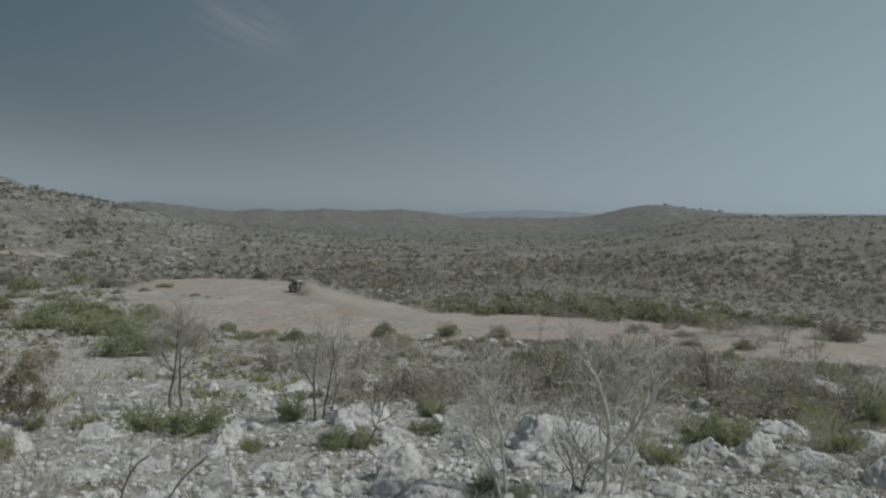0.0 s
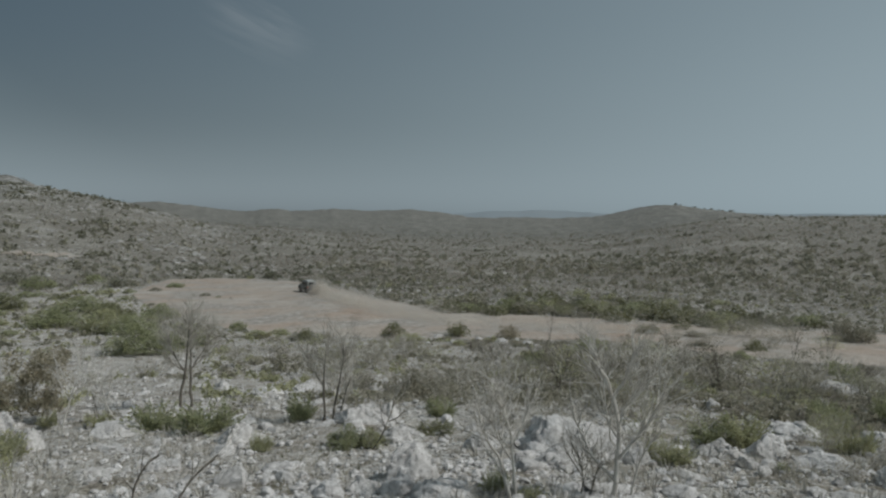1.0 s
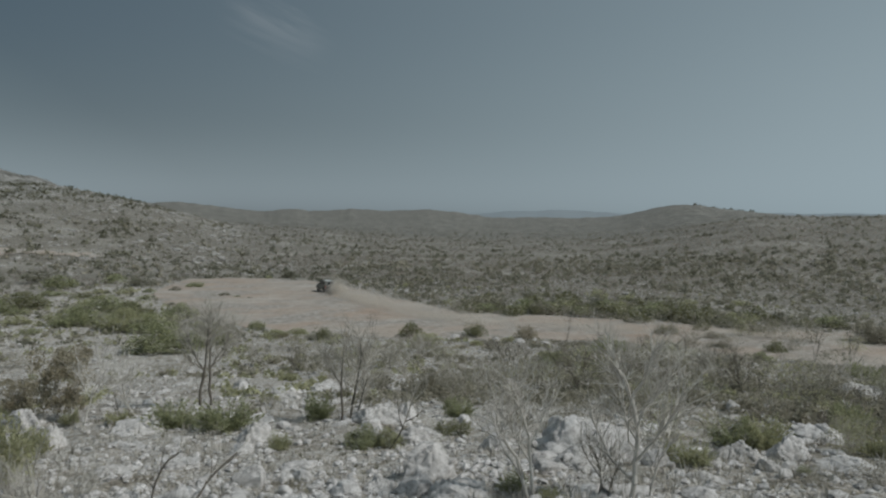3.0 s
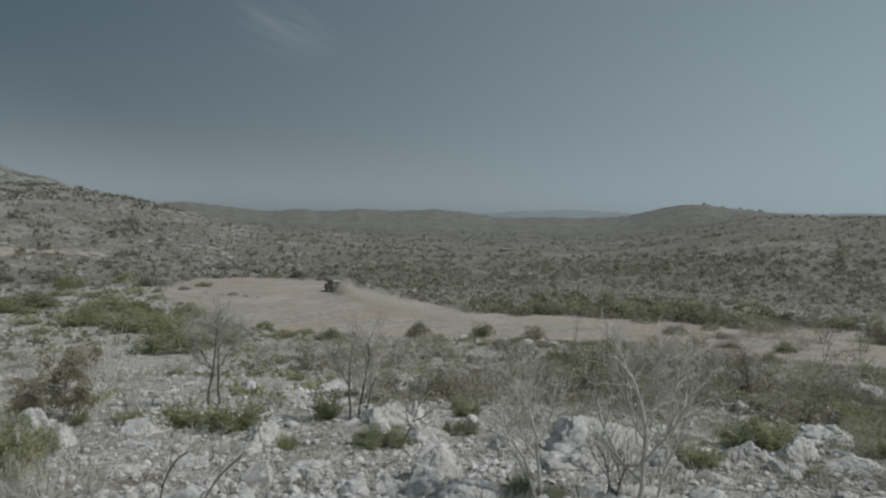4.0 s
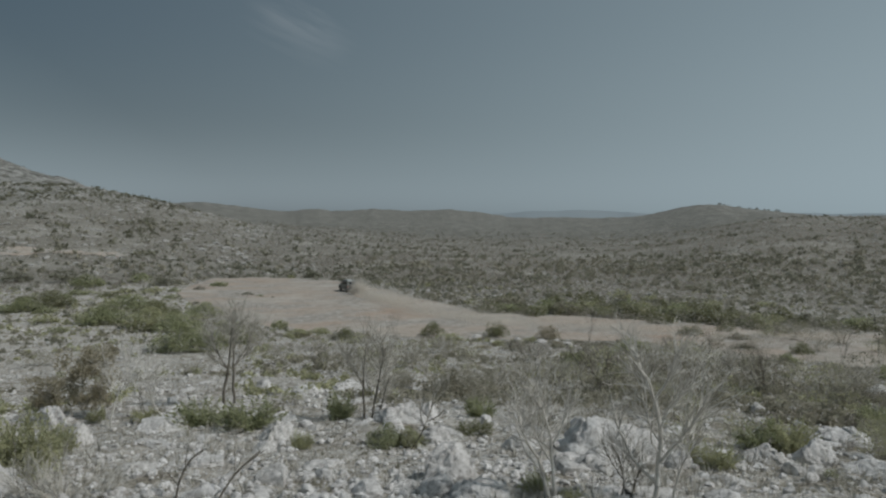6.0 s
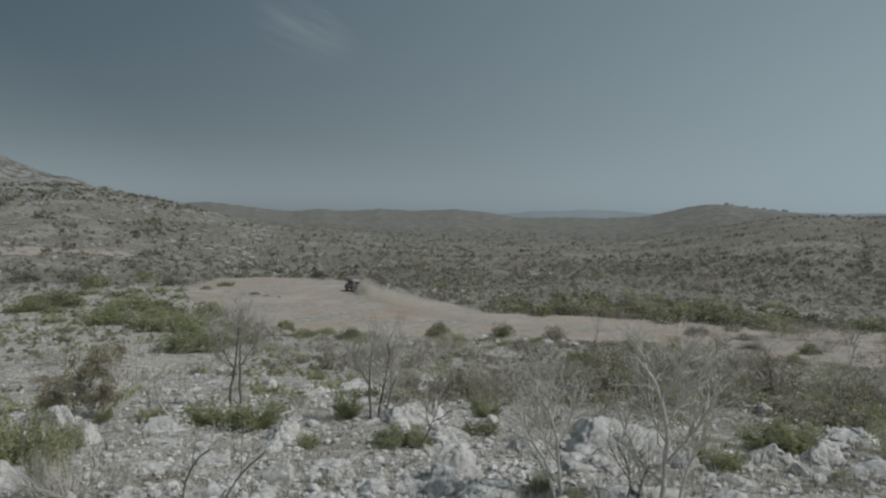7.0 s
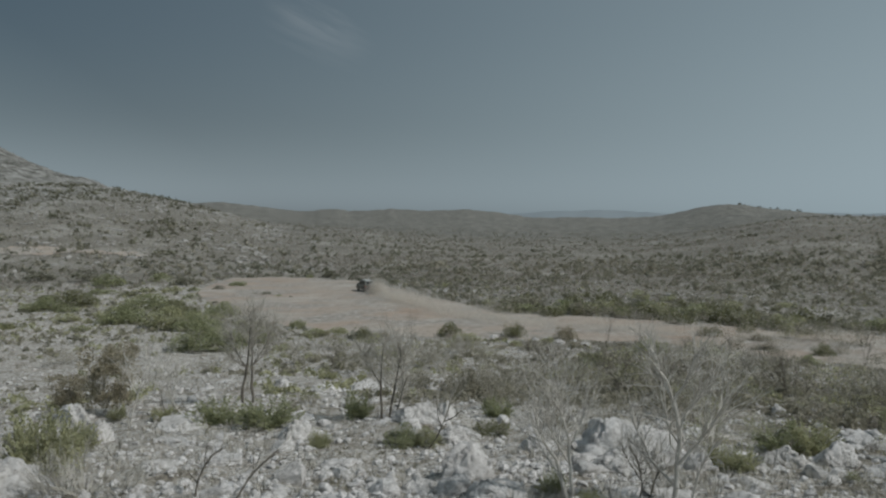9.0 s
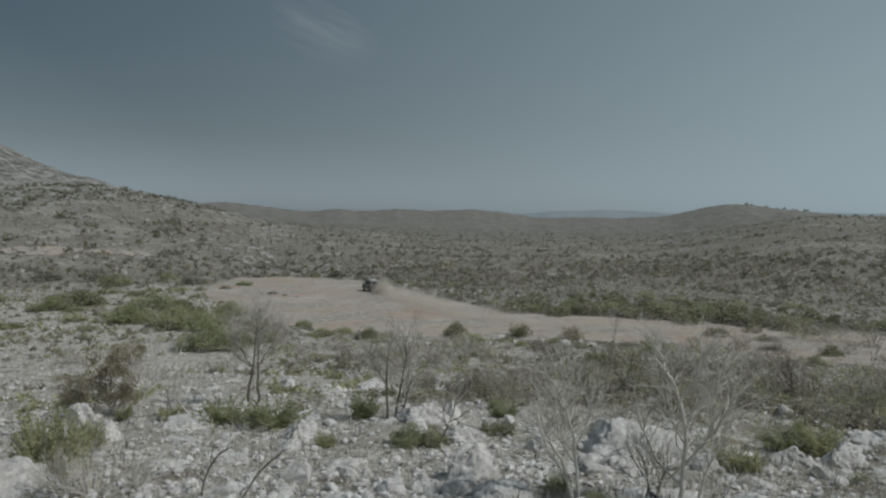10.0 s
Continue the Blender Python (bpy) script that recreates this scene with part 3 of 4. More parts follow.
# ---- ground ----
bearings = np.concatenate([np.linspace(-180, -42, 35)[:-1], np.linspace(-42, 42, 371), np.linspace(42, 180, 35)[1:]])
reaches = np.concatenate([[0.001, 2, 4, 6, 8, 10], np.geomspace(11, 4600, 260)])
bb, rr = np.meshgrid(bearings, reaches)
gx, gy = at_bearing(bb, rr)
gy = gy - 0.7
gz = ground_z(gx, gy)
ground = object_of("ground", mesh_of("ground", np.stack([gx.ravel(), gy.ravel(), gz.ravel()], 1), sheet(len(reaches), len(bearings))[:, ::-1], True), GROUND)
tagged(ground, "pale stony karst ground with dry scrub plain and hills", "ground", kind="structure")

# ---- the cleared earth with its track ----
b = np.linspace(-36, CLEAR_B[-1] - 0.05, 420)
near_r, far_r = clearing_near(b), clearing_far(b)
far_r = np.maximum(far_r, near_r + 0.3)
share = np.linspace(0, 1, 26)[:, None]
rr = near_r[None] * (1 - share) + far_r[None] * share
tx, ty = at_bearing(np.broadcast_to(b, rr.shape), rr)
tz = ground_z(tx, ty) + 0.10 * np.minimum(1, 8 * share * (1 - share)) + 0.02
dirt = object_of("dirt_clearing", mesh_of("dirt_clearing", np.stack([tx.ravel(), ty.ravel(), tz.ravel()], 1), sheet(26, 420)[:, ::-1], True), TRACK)
tagged(dirt, "bare dusty reddish earth clearing with a driven track", "dirt road", kind="structure")

# a narrow path on the far side, at the foot of the slope
b = np.linspace(22.5, 44, 160)
mid = 231 + 1.3 * (b - 22.5) + 3 * ripple(b, b * 0, 3.0, 31)
share = np.linspace(-1, 1, 5)[:, None]
rr = mid[None] + share * np.clip(3.2 + 3.5 * step(26, 30, b) + 6.0 * ripple(b, b * 0, 1.4, 33, 4), 0.3, 11)[None] + 2.2 * ripple(np.broadcast_to(b, (5, 160)), np.broadcast_to(share * 3, (5, 160)), 0.5, 35, 3)
px, py = at_bearing(np.broadcast_to(b, rr.shape), rr)
lane = object_of("dirt_path", mesh_of("dirt_path", np.stack([px.ravel(), py.ravel(), (ground_z(px, py) + 0.16).ravel()], 1), sheet(5, 160)[:, ::-1], True), PATH)
tagged(lane, "narrow pale dirt path below the stony slope", "path", kind="structure")

# far mountains beyond the plain, the blue of air haze put into their colour
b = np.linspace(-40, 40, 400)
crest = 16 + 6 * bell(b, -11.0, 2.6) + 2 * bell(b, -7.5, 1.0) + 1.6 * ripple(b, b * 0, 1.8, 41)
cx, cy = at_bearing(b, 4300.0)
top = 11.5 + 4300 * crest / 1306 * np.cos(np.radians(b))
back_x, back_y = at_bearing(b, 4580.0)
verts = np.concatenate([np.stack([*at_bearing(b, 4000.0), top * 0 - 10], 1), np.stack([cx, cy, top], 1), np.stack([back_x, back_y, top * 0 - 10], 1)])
MOUNTAIN = plant_material("hazed_blue_mountain", (0.19, 0.22, 0.238), (0.235, 0.265, 0.283), 300)
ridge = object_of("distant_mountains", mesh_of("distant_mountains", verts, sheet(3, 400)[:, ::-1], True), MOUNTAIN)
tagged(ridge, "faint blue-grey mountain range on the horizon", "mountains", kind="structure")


# ---- stones ----
def ball(levels):
    bm = bmesh.new()
    bmesh.ops.create_icosphere(bm, subdivisions=levels, radius=1)
    v = np.array([p.co for p in bm.verts])
    f = np.array([[q.index for q in p.verts] for p in bm.faces])
    bm.free()
    return v, f


def chip(v, rng, cuts, rough):
    """Break a ball into an angular block: flat breaks, then a weathered, pitted skin."""
    v = v.copy()
    for _ in range(cuts):
        d = rng.normal(size=3)
        d /= np.linalg.norm(d)
        over = v @ d - rng.uniform(0.45, 0.85)
        v -= np.clip(over, 0, None)[:, None] * d * 0.93
    if rough:
        k = Vector(rng.uniform(0, 90, 3))
        for i in range(len(v)):
            p = Vector(v[i])
            swell = 0.9 * noise.fractal(p * 1.3 + k, 0.8, 2.1, 4) + 0.6 * noise.fractal(p * 4.5 + k, 0.7, 2.2, 5)
            crack = noise.voronoi(p * 2.6 + k)[0]
            swell += 0.26 * noise.fractal(p * 11.0 + k, 0.6, 2.1, 3)
            swell -= 1.1 * max(0.0, 0.16 - (crack[1] - crack[0])) / 0.16
            v[i] *= 1 + rough * swell
    return v


BALLS = {k: ball(k) for k in (1, 2, 4, 5)}


def boulder_mesh(seed, levels=5):
    rng = np.random.default_rng(seed)
    v, f = BALLS[levels]
    v = chip(v, rng, 13, 0.125)
    v /= np.abs(v).max(0)
    v[:, 2] = np.where(v[:, 2] < -0.45, -0.45, v[:, 2])
    v[:, :2] *= (1.08 - 0.30 * np.clip(v[:, 2], 0, 1))[:, None]
    return mesh_of("boulder", v * (0.52, 0.52, 0.95), f, True)


boulder_kinds = [boulder_mesh(200 + k) for k in range(12)]
slab_kinds = [boulder_mesh(230 + k, 4) for k in range(8)]
for q in slab_kinds:
    q.name = "limestone_slab"
LAID = {0: (6, 300), 4: (11, 120), 24: (9, 90)}      # the largest boulders: which kind, and how they lie
rng = np.random.default_rng(7)
for k, (x, y, w, h) in enumerate(BOULDERS):
    ob = object_of("boulder", boulder_kinds[LAID[k][0] if k in LAID else k % 12] if w > 0.9 else slab_kinds[k % 8], LIMESTONE)
    deep = w * rng.uniform(0.95, 1.3)
    lie = LAID[k][1] if k in LAID else float(bearing(x, y)) + rng.choice([0, 180]) + rng.uniform(-25, 25)
    x, y = x * (1 + 0.3 * deep / math.hypot(x, y)), y * (1 + 0.3 * deep / math.hypot(x, y))
    ob.matrix_world = pose(x, y, float(ground_z(x, y)) - 0.06 * h, rng.uniform(0, 9), rng.uniform(-6, 6), lie) @ Matrix.Diagonal((1.1 * w, deep, 0.92 * h, 1))
    tagged(ob, "large weathered pale limestone boulder" if w > 1.2 else "weathered pale limestone block on stony ground", "boulder", "boulders on the rise")


# low slabs of bare bedrock between the boulders
rng = np.random.default_rng(17)
laid = 0
while laid < 90:
    b, r = rng.uniform(-36, 36), 13.0 * 3.4 ** rng.uniform(0, 1)
    x, y = (float(q) for q in at_bearing(b, r))
    if ripple(x, y, 4.0, 19, 2) < rng.uniform(-0.4, 0.5) + 0.3 * (1 if r > 26 and b < 2 else 0):
        continue
    w = rng.uniform(0.5, 1.5)
    ob = object_of("limestone_slab", slab_kinds[laid % 8], LIMESTONE)
    ob.matrix_world = pose(x, y, float(ground_z(x, y)) - 0.05, rng.uniform(-8, 8), rng.uniform(-8, 8), rng.uniform(0, 360)) @ Matrix.Diagonal((w, w * rng.uniform(0.5, 0.9), rng.uniform(0.14, 0.34), 1))
    tagged(ob, "low pale limestone slab set in stony soil", "stone", "bedrock slabs")
    laid += 1


def scattered(name, count, near, far, low, high, seed, levels, mat, label, where=None, long=1.0):
    """Loose stones as one mesh; long: how much longer than deep they lie across the slope."""
    rng = np.random.default_rng(seed)
    b = rng.uniform(-37, 37, count)
    r = np.sqrt(rng.uniform(near ** 2, far ** 2, count)) if near > 20 else near * (far / near) ** rng.uniform(0, 1, count)
    x, y = at_bearing(b, r)
    keep = ripple(x, y, 3.0, seed + 3, 3) > rng.uniform(-0.7, 0.5, count)
    if where is not None:
        keep &= where(x, y, b, r)
    x, y = x[keep], y[keep]
    size = low * (high / low) ** (rng.uniform(0, 1, len(x)) ** 2.2)
    z = ground_z(x, y)
    kinds = [chip(BALLS[levels][0], np.random.default_rng(seed + 70 + q), 8, 0.0) for q in range(14)]
    f0, vs = BALLS[levels][1], []
    pick = rng.integers(0, 14, len(x))
    turn = rng.uniform(0, 2 * np.pi, len(x)) if long == 1.0 else np.radians(bearing(x, y)) + rng.normal(0, 0.3, len(x))
    for i in range(len(x)):
        v = kinds[pick[i]] * (size[i] * 0.5 * long, size[i] * 0.42, size[i] * 0.34)
        c, s = math.cos(turn[i]), math.sin(turn[i])
        vs.append(np.stack([c * v[:, 0] - s * v[:, 1] + x[i], s * v[:, 0] + c * v[:, 1] + y[i], v[:, 2] + z[i] + 0.08 * size[i]], 1))
    n0 = len(BALLS[levels][0])
    f = (f0[None] + (np.arange(len(x)) * n0)[:, None, None]).reshape(-1, 3)
    ob = object_of(name, mesh_of(name, np.concatenate(vs), f), mat)
    return tagged(ob, label, "stones", kind="stuff")


outside = lambda x, y, b, r: (r < clearing_near(b) - 0.5) | (r > clearing_far(b) + 0.5) | (b > CLEAR_B[-1])
block_kinds = []
for q in range(14):
    v = chip(BALLS[2][0], np.random.default_rng(500 + q), 8, 0.16)
    block_kinds.append(mesh_of("limestone_block", v * (0.5, 0.42, 0.36), BALLS[2][1]))
rng = np.random.default_rng(11)
placed = 0
while placed < 280:
    b, r = rng.uniform(-37, 37), 12.5 * 4.6 ** rng.uniform(0, 1)
    x, y = (float(q) for q in at_bearing(b, r))
    if ripple(x, y, 3.0, 14, 3) < rng.uniform(-0.5, 0.5):
        continue
    size = 0.22 * 3.2 ** (rng.uniform(0, 1) ** 2)
    ob = object_of("limestone_block", block_kinds[placed % 14], LIMESTONE)
    ob.matrix_world = pose(x, y, float(ground_z(x, y)) + 0.05 * size, rng.uniform(-15, 15), rng.uniform(-15, 15), rng.uniform(0, 360)) @ Matrix.Diagonal((size, size, size, 1))
    tagged(ob, "loose pale limestone block on stony ground", "stone", "loose blocks on the rise")
    placed += 1
scattered("limestone_rubble", 24000, 12.5, 95, 0.07, 0.40, 12, 1, LIMESTONE, "small pale limestone rubble covering the ground", outside)


scattered("field_rubble", 17000, 26, 150, 0.15, 0.62, 16, 1, LIMESTONE, "pale limestone rubble on the lower part of the rise", outside)
scattered("clearing_stones", 2600, 66, 150, 0.07, 0.3, 19, 1, LIMESTONE, "small pale stones strewn over the bare earth", lambda x, y, b, r: (b < CLEAR_B[-1] - 0.5) & (r > clearing_near(b)) & (r < clearing_far(b)))
right_slope = lambda x, y, b, r: outside(x, y, b, r) & (b < 14)
strata = lambda x, y, b, seed: ripple(b * 1.0, ground_z(x, y) / 1.2, 1.5, seed, 3)
scattered("slope_rocks", 26000, 170, 520, 0.4, 1.6, 13, 1, GREY_STONE, "pale limestone outcrops over the bare slope", lambda x, y, b, r: (b > 9) & outside(x, y, b, r))
scattered("slope_ledges", 15000, 210, 560, 0.7, 2.2, 18, 1, GREY_STONE, "broken pale limestone ledges along the bare slope", lambda x, y, b, r: (b > 13) & (strata(x, y, b, 29) > 0.08), 2.1)
scattered("edge_rocks", 6000, 88, 150, 0.3, 1.0, 21, 1, LIMESTONE, "pale limestone blocks along the far edge of the clearing", lambda x, y, b, r: outside(x, y, b, r) & (b < 6) & (b > -14) & (r > clearing_far(b)) & (r < clearing_far(b) + 24))
scattered("plain_rocks", 9000, 85, 420, 0.3, 1.2, 15, 1, GREY_STONE, "pale limestone blocks between the scrub of the plain", right_slope)


# ---- plants ----
def limbs(rng, base, aim, length, radius, depth, spread, kids, out, up=0.15, clear=0, keep=0.68):
    """Grow one limb and its side limbs; out gathers (p, q, r0, r1)."""
    p, d, parts_n = np.array(base, float), np.array(aim, float), 3
    for k in range(parts_n):
        d = d + rng.normal(0, 0.2, 3) + (0, 0, up * 0.5)
        d /= np.linalg.norm(d)
        q = p + d * length / parts_n
        r0, r1 = radius * (1 - 0.13 * k), radius * (1 - 0.13 * (k + 1))
        out.append((p, q, r0, r1))
        if depth > 0 and k >= clear and (k > 0 or depth > 2):
            for _ in range(kids if k < 2 else kids + 1):
                side = rng.normal(0, 1, 3)
                side -= side.dot(d) * d
                side /= np.linalg.norm(side) + 1e-6
                limbs(rng, q, d + spread * side * rng.uniform(0.5, 1.1), length * rng.uniform(0.5, 0.75), r1 * keep, depth - 1, spread, kids, out, up, 0, keep)
        p = q
    return out


def tubes(segments, sides=3):
    P, Q = np.array([s[0] for s in segments]), np.array([s[1] for s in segments])
    R0, R1 = np.array([s[2] for s in segments]), np.array([s[3] for s in segments])
    d = Q - P
    d /= np.linalg.norm(d, axis=1, keepdims=True) + 1e-9
    helper = np.where(np.abs(d[:, 2:3]) > 0.9, [[1.0, 0, 0]], [[0, 0, 1.0]])
    u = np.cross(d, helper)
    u /= np.linalg.norm(u, axis=1, keepdims=True)
    w = np.cross(d, u)
    verts = np.zeros((len(P), 2 * sides, 3))
    for k in range(sides):
        c, s = math.cos(2 * math.pi * k / sides), math.sin(2 * math.pi * k / sides)
        ring = c * u + s * w
        verts[:, k], verts[:, sides + k] = P + ring * R0[:, None], Q + ring * R1[:, None]
    faces = np.array([[k, (k + 1) % sides, sides + (k + 1) % sides, sides + k] for k in range(sides)])
    return verts.reshape(-1, 3), (faces[None] + (np.arange(len(P)) * 2 * sides)[:, None, None]).reshape(-1, 4)


def blades(rng, centres, length, width, outward):
    """Small leaf sprays: one slim diamond each."""
    n = len(centres)
    d = outward + rng.normal(0, 0.7, (n, 3)) + (0, 0, 0.35)
    d /= np.linalg.norm(d, axis=1, keepdims=True)
    s = np.cross(d, rng.normal(0, 1, (n, 3)))
    s /= np.linalg.norm(s, axis=1, keepdims=True)
    L, W = (length * rng.uniform(0.6, 1.4, n))[:, None], (width * rng.uniform(0.6, 1.4, n))[:, None]
    v = np.stack([centres - d * L * 0.4, centres + s * W, centres + d * L * 0.6, centres - s * W], 1).reshape(-1, 3)
    return v, np.arange(4 * n).reshape(-1, 4)


def crown_points(rng, count, lobes, flatness=1.0):
    """Points in the skin of several uneven lobes, in a crown about 1 wide and 1 high that stands on the ground."""
    spots, outs = [], []
    for _ in range(lobes):
        a, q = rng.uniform(0, 2 * np.pi), rng.uniform(0, 0.36)
        size = rng.uniform(0.13, 0.24)
        c = np.array([q * math.cos(a), q * math.sin(a), rng.uniform(0.08, 0.85 - 0.9 * q)])
        n = count // lobes
        d = rng.normal(0, 1, (n, 3))
        d /= np.linalg.norm(d, axis=1, keepdims=True)
        d[:, 2] = np.abs(d[:, 2]) * 1.0 - 0.25
        reach = size * rng.uniform(0.45, 1.0, n) ** 0.5
        spots.append(c + d * reach[:, None] * (1, 1, 1.15))
        outs.append(d)
    p = np.concatenate(spots)
    p[:, 2] = np.clip(p[:, 2], 0.02, None)
    return p, np.concatenate(outs)


def stem_mesh(seed, stems, depth, kids, lean, thick, spread=0.8, up=0.15, sides=3, first=0.42, clear=0, keep=0.68, root=0.03):
    """A leafless plant about 1 wide and 1 high: each stem a mesh, and all its twigs one more."""
    rng = np.random.default_rng(seed)
    out, own = [], []
    for k in range(stems):
        own.append(len(out))
        a = rng.uniform(0, 2 * np.pi) if root < 0.05 else np.pi * k
        limbs(rng, (root * math.cos(a), root * math.sin(a), -0.03), (lean * math.cos(a), lean * math.sin(a), 1), first, thick, depth, spread, kids, out, up, clear, keep)
    tips = np.array([s[1] for s in out])
    fit_to = np.array([1, 1, 0]) * 0.5 / np.percentile(np.abs(tips[:, :2]), 98) + np.array([0, 0, 1]) / tips[:, 2].max()
    v, f = tubes([(s[0] * fit_to, s[1] * fit_to, s[2], s[3]) for s in out], sides)
    v[:, 2] = np.maximum(v[:, 2], -0.04)
    main = np.array([s[2] > thick * 0.5 for s in out])
    group = np.searchsorted(own, np.arange(len(out)), side="right") - 1
    made = []
    for k in range(stems):
        pick = main & (group == k)
        made.append(("stem", mesh_of("stem", *tidy(v, f[np.repeat(pick, sides)]))))
    made.append(("twig_crown", mesh_of("twig_crown", *tidy(v, f[np.repeat(~main, sides)]))))
    return made


def tidy(v, f):
    """The faces f and only the points that they use."""
    used, back = np.unique(f, return_inverse=True)
    return v[used], back.reshape(f.shape)


def leaf_mesh(seed, count, lobes, length, width):
    rng = np.random.default_rng(seed)
    p, o = crown_points(rng, count, lobes)
    v, f = blades(rng, p, length, width, o)
    return mesh_of("foliage", v, f)


def spray_mesh(seed, sprays, each, length, width):
    """A ragged juniper about 1 wide and 1 high: upswept sprays that carry short needles."""
    rng = np.random.default_rng(seed)
    spots, outs = [], []
    heavy = rng.uniform(0, 2 * np.pi, 3)
    for _ in range(sprays):
        a = rng.uniform(0, 2 * np.pi)
        reach = 0.5 * rng.uniform(0.45, 1.0) * (0.72 + 0.28 * max(math.cos(a - h) for h in heavy))
        rise = rng.uniform(0.25, 1.0) * (1.0 - 0.75 * (reach / 0.5) ** 2) + 0.08
        foot = np.array([0.16 * rng.normal(), 0.16 * rng.normal(), 0.03])
        tip = np.array([reach * math.cos(a), reach * math.sin(a), rise])
        t = rng.uniform(0.12, 1.0, each) ** 0.8
        line = foot + (tip - foot) * np.stack([t, t, t ** 1.35], 1)
        along_it = (tip - foot) / np.linalg.norm(tip - foot)
        spots.append(line + rng.normal(0, 1, (each, 3)) * (0.028 * (1.25 - t))[:, None])
        outs.append(np.tile(along_it * 1.3, (each, 1)))
    p = np.concatenate(spots)
    p[:, 2] = np.clip(p[:, 2], 0.01, None)
    v, f = blades(rng, p, length, width, np.concatenate(outs))
    return mesh_of("foliage", v, f)


def mound_mesh(seed, count, lobes, length, width):
    """A low rounded bush about 1 wide and 1 high, leafy down to the ground, with an uneven top."""
    rng = np.random.default_rng(seed)
    spots, outs = [], []
    for k in range(lobes):
        a, q = rng.uniform(0, 2 * np.pi), 0.36 * rng.uniform(0, 1) ** 0.5
        top = (0.80 + 0.25 * rng.normal() * 0.4) * (1 - (q / 0.46) ** 2)
        c = np.array([q * math.cos(a), q * math.sin(a), max(0.05, top * rng.uniform(0.25, 0.85))])
        d = rng.normal(0, 1, (count // lobes, 3))
        d /= np.linalg.norm(d, axis=1, keepdims=True)
        size = rng.uniform(0.10, 0.19)
        spots.append(c + d * (1, 1, 1.3) * (size * rng.uniform(0.35, 1.0, len(d)) ** 0.5)[:, None])
        outs.append(d)
    p = np.concatenate(spots)
    p[:, 2] = np.abs(p[:, 2])
    v, f = blades(rng, p, length, width, np.concatenate(outs))
    return mesh_of("foliage", v, f)


def canopy_mesh(seed, count, lobes, length, width):
    """Withered leaves of a shrub that is widest near its flat top."""
    rng = np.random.default_rng(seed)
    spots, outs = [], []
    for _ in range(lobes):
        a, q, z = rng.uniform(0, 2 * np.pi), 0.36 * rng.uniform(0, 1) ** 0.5, rng.uniform(0.22, 0.9)
        q *= 0.55 + 0.45 * min(1.0, z / 0.5)
        d = rng.normal(0, 1, (count // lobes, 3))
        d /= np.linalg.norm(d, axis=1, keepdims=True)
        spots.append(np.array([q * math.cos(a), q * math.sin(a), z]) + d * (1, 1, 0.75) * (rng.uniform(0.08, 0.15) * rng.uniform(0.2, 1.0, len(d)) ** 0.5)[:, None])
        outs.append(d)
    v, f = blades(rng, np.concatenate(spots), length, width, np.concatenate(outs))
    return mesh_of("dry_foliage", v, f)


def grown_tree(seed, plan, fullness=2.0, stout=1.35):
    """Limbs of a bare tree in metres: each main limb a mesh, and all the twigs one more."""
    rng = np.random.default_rng(seed)
    lines, kits, twigs = [], [], []
    for parent, at, lean, bend, length, thick, bearing_twigs in plan:
        thick *= stout
        n = 10
        if parent < 0:
            p, side = np.array([at, 0.05 * rng.normal(), -0.06]), 0.15 * rng.normal()
        else:
            line = lines[parent]
            p, side = line[min(int(at * (len(line) - 1)), len(line) - 1)].copy(), 0.45 * rng.normal()
        points, wander = [p], 0.0
        for k in range(n):
            a = radians(lean + bend * (k + 0.5) / n) + wander
            wander = 0.75 * wander + 0.075 * rng.normal()
            d = np.array([math.sin(a), side + 0.12 * rng.normal(), math.cos(a)])
            p = p + d / np.linalg.norm(d) * length / n
            points.append(p)
        lines.append(points)
        slim = 0.8 if bearing_twigs < 3 else 0.52
        own = [(points[k], points[k + 1], thick * (1 - (1 - slim) * k / n), thick * (1 - (1 - slim) * (k + 1) / n)) for k in range(n)]
        kits.append(("limb" if parent >= 0 else "trunk", mesh_of("limb", *tubes(own, 6), True)))
        for _ in range(int(bearing_twigs * fullness)):
            k = int(rng.integers(3, n + 1))
            d = points[k] - points[k - 1]
            d = d / np.linalg.norm(d) + rng.normal(0, 0.55, 3) * (1, 0.8, 0.6) + (0, 0, 0.12)
            limbs(rng, points[k], d / np.linalg.norm(d), length * rng.uniform(0.25, 0.55), thick * 0.72 / stout, 2, 0.75, 1, twigs, 0.12, 0, 0.70)
    kits.append(("twig_crown", mesh_of("twig_crown", *tubes(twigs, 3))))
    return kits


STEMS = [stem_mesh(300 + k, 3, 1, 2, 0.9, 0.018) for k in range(4)]
for kit in STEMS:
    for _, me in kit:
        me.transform(Matrix.Diagonal((0.8, 0.8, 0.66, 1)))
SPRAYS = [spray_mesh(320 + k, 105, 50, 0.05, 0.009) for k in range(5)]
MOUNDS = [mound_mesh(340 + k, 1800, 30, 0.05, 0.016) for k in range(6)]
MOUNDS_NEAR = mound_mesh(335, 5000, 34, 0.045, 0.009)
MOUNDS_FAR = [mound_mesh(350 + k, 620, 24, 0.075, 0.026) for k in range(6)]
THICKET = [stem_mesh(360 + k, 7, 2, 2, 0.5, 0.0075, 0.5, 0.3) for k in range(5)]
THICKET_LOW = [stem_mesh(370 + k, 6, 2, 2, 0.55, 0.0075, 0.5, 0.32) for k in range(5)]
DRY_LEAVES = [leaf_mesh(380 + k, 900, 30, 0.038, 0.009) for k in range(4)]
RUSTY = [canopy_mesh(390 + k, 5200, 46, 0.042, 0.010) for k in range(2)]
